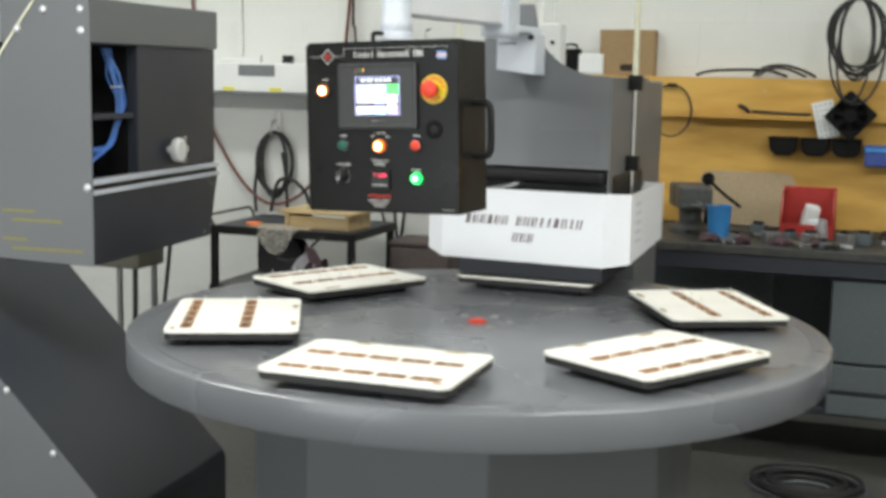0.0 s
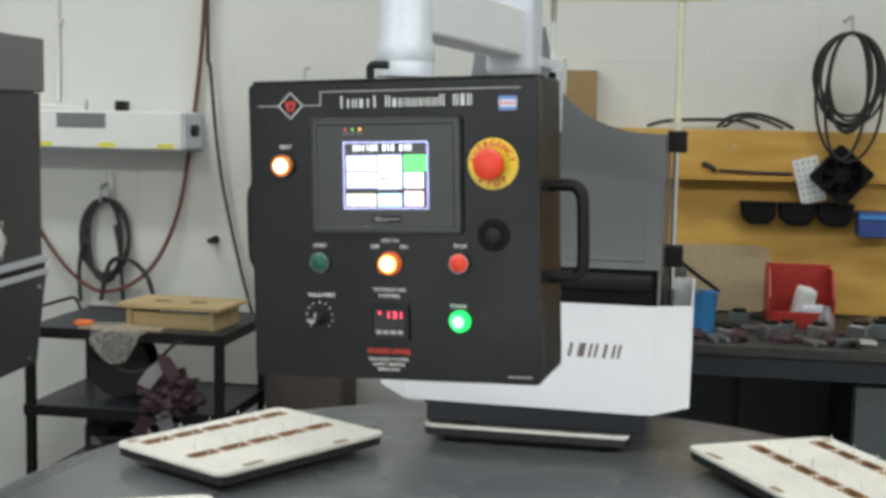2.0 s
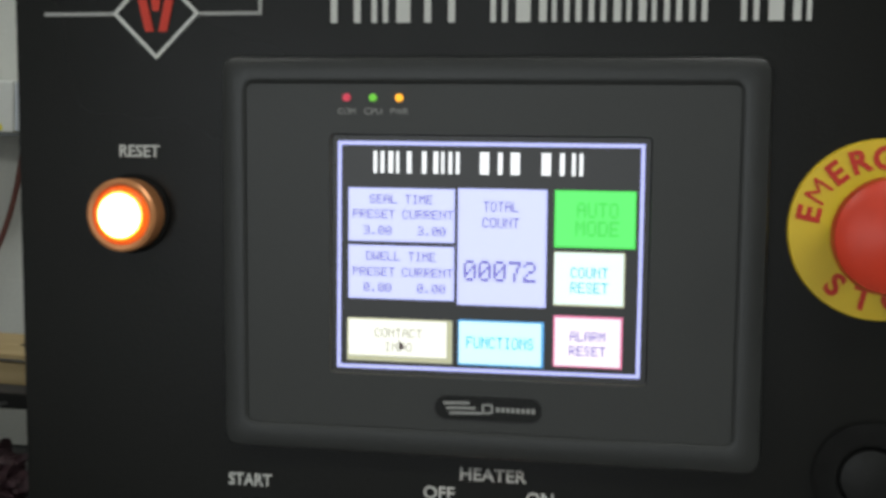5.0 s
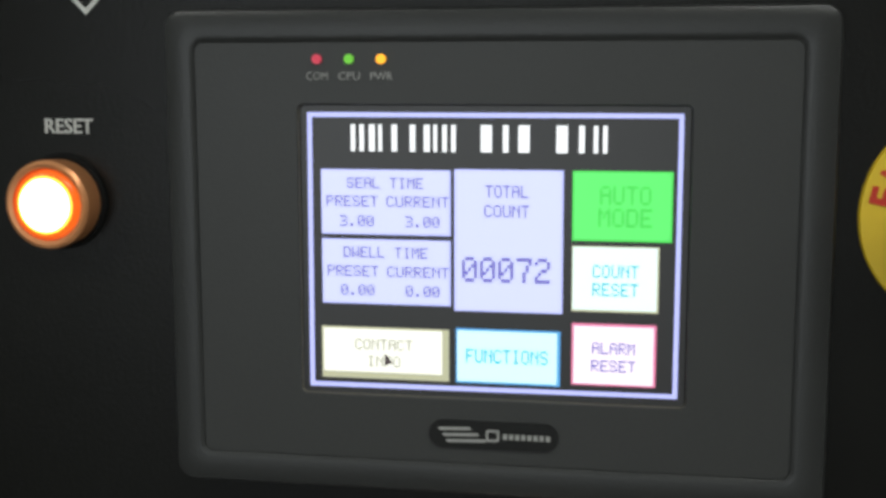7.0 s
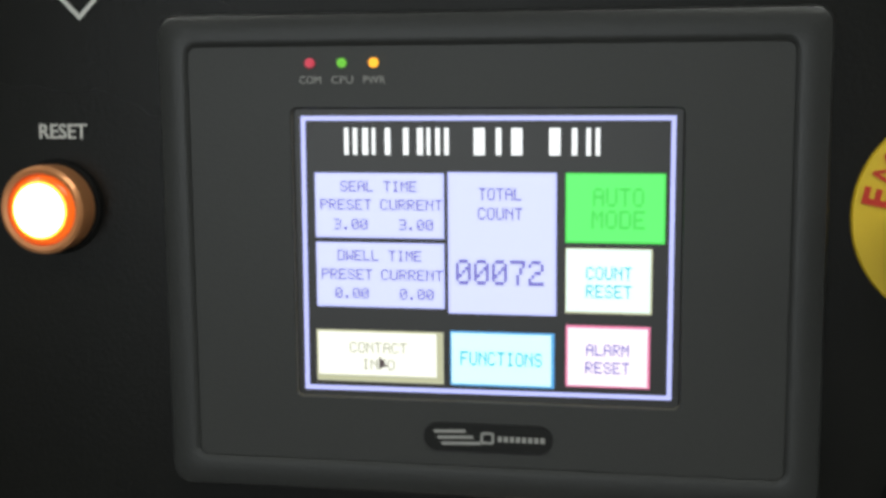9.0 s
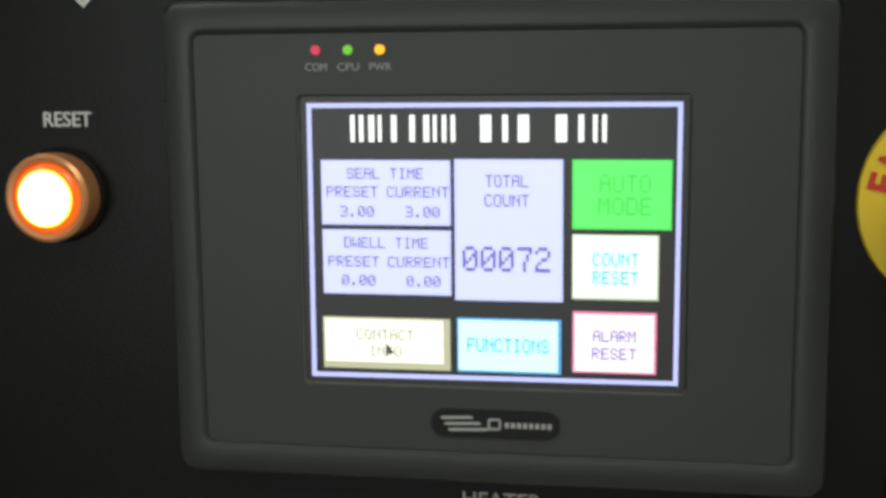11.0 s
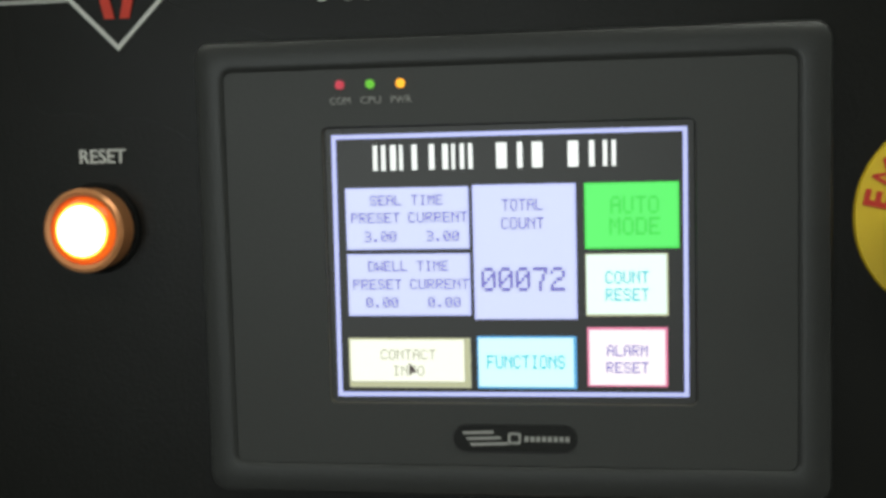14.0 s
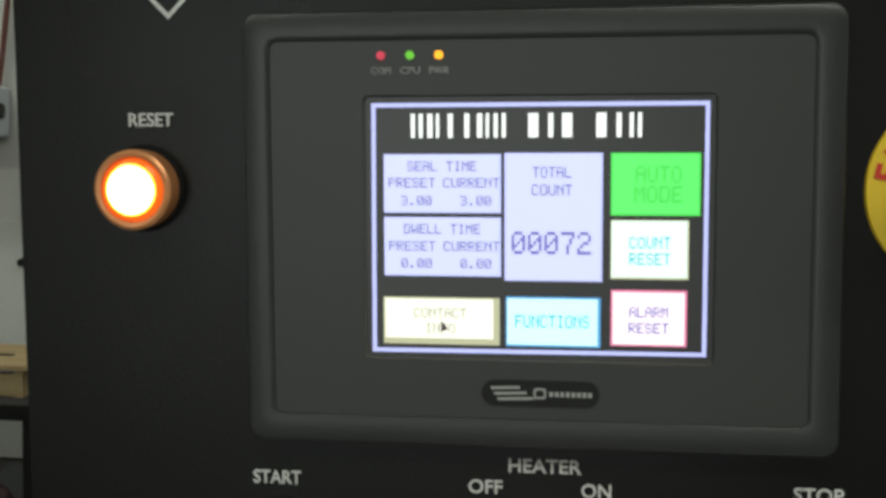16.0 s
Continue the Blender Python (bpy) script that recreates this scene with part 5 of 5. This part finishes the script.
for x in (0.0, CW - 0.03):
    for y in (0.0, CD - 0.03):
        part("leg", box(x, x + 0.03, y + 0.001, y + 0.03, 0.09, 0.82, 0.002), BLACK, cart)
        part("wheel", rod(0.045, 0.025, (x + 0.015, y + 0.015, 0.045), "x", seg=20), RUBBER, cart, smooth=True)
part("push_handle", tube([(-0.005, 0.05, 0.825), (-0.03, 0.05, 0.87), (-0.035, 0.12, 0.875), (-0.035, CD - 0.12, 0.875), (-0.03, CD - 0.05, 0.87), (-0.005, CD - 0.05, 0.825)], 0.006), BLACK, cart, smooth=True)
fx = thing("plywood_fixture", pose(-1.405, 2.115, 0.833, 0, 0, -4), "raw plywood fixture with oval holes on the cart", "fixture")
part("top", box(-0.19, 0.20, -0.13, 0.13, 0.070, 0.082, 0.001), PLY, fx)
for x in (-0.16, 0.15):
    part("runner", box(x, x + 0.02, -0.11, 0.11, 0.0, 0.0695), PLY, fx)
part("front_rail", box(-0.139, 0.149, -0.10, -0.085, 0.0, 0.055), PLY, fx)
# Ovals are dark patches on uncut wood, coloured like shaded holes.
for x in (-0.07, 0.07):
    part("oval_hole_patch", prism(rounded(x - 0.032, x + 0.032, -0.02, 0.005, 0.012), 0.0822, 0.0828, "xy"), PIT, fx)
pb = thing("cardboard_flat", pose(-1.555, 2.015, 0.833), "flat tan cardboard piece on the cart", "cardboard")
part("flat", box(-0.16, 0.14, -0.085, 0.02, 0, 0.006), TAN, pb)
sc = thing("scissors", pose(-1.705, 1.985, 0.841, 0, 0, 10), "orange-handled scissors on the cart", "scissors")
for s in (-1, 1):
    part("handle_loop", tube([(0.028 * math.cos(radians(a)) - 0.01, s * 0.018 + 0.014 * math.sin(radians(a)), 0.006) for a in range(0, 360, 45)], 0.006, True, 6), ORANGE, sc, "orange plastic finger loop", True)
part("blade", prism([(0.02, -0.008), (0.14, 0.0), (0.02, 0.008)], 0.002, 0.006, "xy"), STEEL, sc)
sp = thing("plastic_sheet", pose(-1.60, 1.912, 0.835, 0, 0, 3), "hazy plastic sheet draped over the cart's front edge", "plastic sheet")
bm = bmesh.new()
gu, gv = 22, 16
grid = []
for i in range(gu + 1):
    col = []
    for j in range(gv + 1):
        u, d = i / gu, j / gv
        x = -0.05 + 0.22 * u
        drop = 0.05 + 0.07 * math.sin(math.pi * min(1, u * 1.25)) - 0.07 * max(0, u - 0.6) * 2
        y = 0.10 * (1 - d / 0.4) if d < 0.4 else -0.012
        z = 0.006 if d < 0.4 else 0.006 - drop * (d - 0.4) / 0.6
        w = noise.noise(Vector((x * 13, d * 3.0, 1.7)))
        col.append(bm.verts.new((x + 0.012 * w * d, y - 0.012 * abs(w) * d, z + 0.004 * max(0, w) * (1 - d))))
    grid.append(col)
for i in range(gu):
    for j in range(gv):
        bm.faces.new((grid[i][j], grid[i + 1][j], grid[i + 1][j + 1], grid[i][j + 1]))
bmesh.ops.solidify(bm, geom=bm.faces[:], thickness=0.0012)
part("sheet", bm, FILMY, sp, smooth=True)
cl = thing("cart_cable", pose(0, 0, 0), "black cable sagging under the cart's top shelf", "cable")
part("cable", tube([(-1.29, 1.93, 0.812), (-1.34, 1.905, 0.805), (-1.385, 1.90, 0.765), (-1.43, 1.90, 0.715), (-1.50, 1.90, 0.695), (-1.57, 1.93, 0.70)], 0.006), RUBBER, cl, smooth=True)
bag = thing("plastic_bag", pose(-1.375, 1.945, 0.557), "crumpled maroon and clear plastic bag on the cart", "bag")
bm = bmesh.new()
bmesh.ops.create_icosphere(bm, subdivisions=4, radius=0.085)
for v in bm.verts:
    n = v.co.normalized()
    k = 1 + 0.9 * abs(noise.noise(n * 2.3 + Vector((3, 1, 5)))) - 0.35 * abs(noise.noise(n * 6)) + 0.10 * noise.noise(n * 15)
    v.co = n * 0.085 * k
    v.co.z = max(0.0, v.co.z * 0.9 + 0.055)
part("bag", bm, MAROON, bag, smooth=False)
for k, (x, z, a) in enumerate(((-0.07, 0.10, 30), (0.05, 0.13, -40), (0.0, 0.02, 160), (-0.05, 0.0, 200))):
    part("flap", prism([(-0.022, 0.0), (0.026, 0.006), (0.034, 0.075), (0.006, 0.115), (-0.018, 0.06)], -0.004, 0.0, bevel=0.0015), CLEAR if k % 2 == 0 else MAROON, bag, m=pose(x, -0.088, z, -8, a, 12))
reel = thing("hose_reel", pose(-1.635, 2.135, 0.557), "black hose reel on the middle shelf", "reel")
part("reel", lathe([(0, -0.05), (0.115, -0.05), (0.12, -0.04), (0.075, -0.035), (0.075, 0.035), (0.12, 0.04), (0.115, 0.05), (0, 0.05)], (0, 0, 0.121), "y"), RUBBER, reel, smooth=True)
low = thing("cable_heap", pose(-1.555, 2.135, 0.293), "heap of dark cables on the bottom shelf", "cable heap")
for k in range(7):
    part("cable", tube([((0.10 + 0.012 * k) * math.cos(radians(a + 20 * k)), (0.09 + 0.006 * k) * math.sin(radians(a + 20 * k)), 0.012 + 0.02 * k + 0.012 * math.sin(radians(3 * a))) for a in range(0, 360, 40)], 0.009, True), RUBBER, low, smooth=True)
for nm, x, y, z, w_, d_, h_, lb in (("tool_case", -1.325, 2.075, 0.293, 0.22, 0.26, 0.17, "black plastic tool case on the bottom shelf"), ("speaker_box", -1.725, 2.195, 0.293, 0.10, 0.20, 0.16, "dark steel box on the bottom shelf")):
    o = thing(nm, pose(x, y, z), lb, "case")
    part("body", box(-w_ / 2, w_ / 2, -d_ / 2, d_ / 2, 0, h_, 0.012), RUBBER, o)
    part("latch", box(-0.02, 0.02, -d_ / 2 - 0.006, -d_ / 2 - 0.0005, h_ * 0.55, h_ * 0.75, 0.002), STEEL, o)
    part("carry_handle", tube([(-0.05, 0, h_), (-0.04, 0, h_ + 0.025), (0.04, 0, h_ + 0.025), (0.05, 0, h_)], 0.006), BLACK, o, smooth=True)
mb = thing("motor_box", pose(-2.14, 1.62, 0), "olive-grey motor box on a steel stand", "motor")
part("body", box(-0.12, 0.10, -0.10, 0.12, 0.67, 0.96, 0.012), mat("olive grey paint", (0.13, 0.12, 0.095), 0.6), mb)
part("cap", box(-0.10, 0.06, -0.104, -0.1, 0.84, 0.94, 0.002), BLACK, mb)
part("cable", tube([(0.10, 0.0, 0.90), (0.17, 0.0, 0.93), (0.205, 0.0, 0.86), (0.19, 0.0, 0.68), (0.165, 0.0, 0.45), (0.16, 0.0, 0.01)], 0.009), RUBBER, mb, smooth=True)
part("cable", tube([(0.02, 0.0, 0.67), (0.03, -0.02, 0.45), (0.0, 0.0, 0.2), (0.02, 0.02, 0.01)], 0.012), RUBBER, mb, smooth=True)
for x in (-0.11, 0.07):
    part("leg", box(x, x + 0.02, 0.05, 0.07, 0, 0.67), STEEL, mb)

# ---- blocks of the visible wall ----
bw, bh = 0.400, 0.200
bm = box(-bw / 2 + 0.001, bw / 2 - 0.001, 0.0, 0.013, 0.001, bh - 0.001)
bmesh.ops.bevel(bm, geom=[e for e in bm.edges if all(v.co.y < 0.006 for v in e.verts)], offset=0.0008, segments=1, affect="EDGES")
first = link("block", bm, WALL, wall, m=pose(-3.0, WY, 0.4))
for r in range(1, 14):
    for c in range(14):
        if r == 1 and c == 0:
            continue
        ob = new("block", first.data)
        ob.parent = wall
        ob.matrix_basis = pose(-3.0 + bw * c + (bw / 2 if r % 2 else 0), WY + 0.0003 * ((r * 7 + c * 5) % 4), bh * (r + 1))
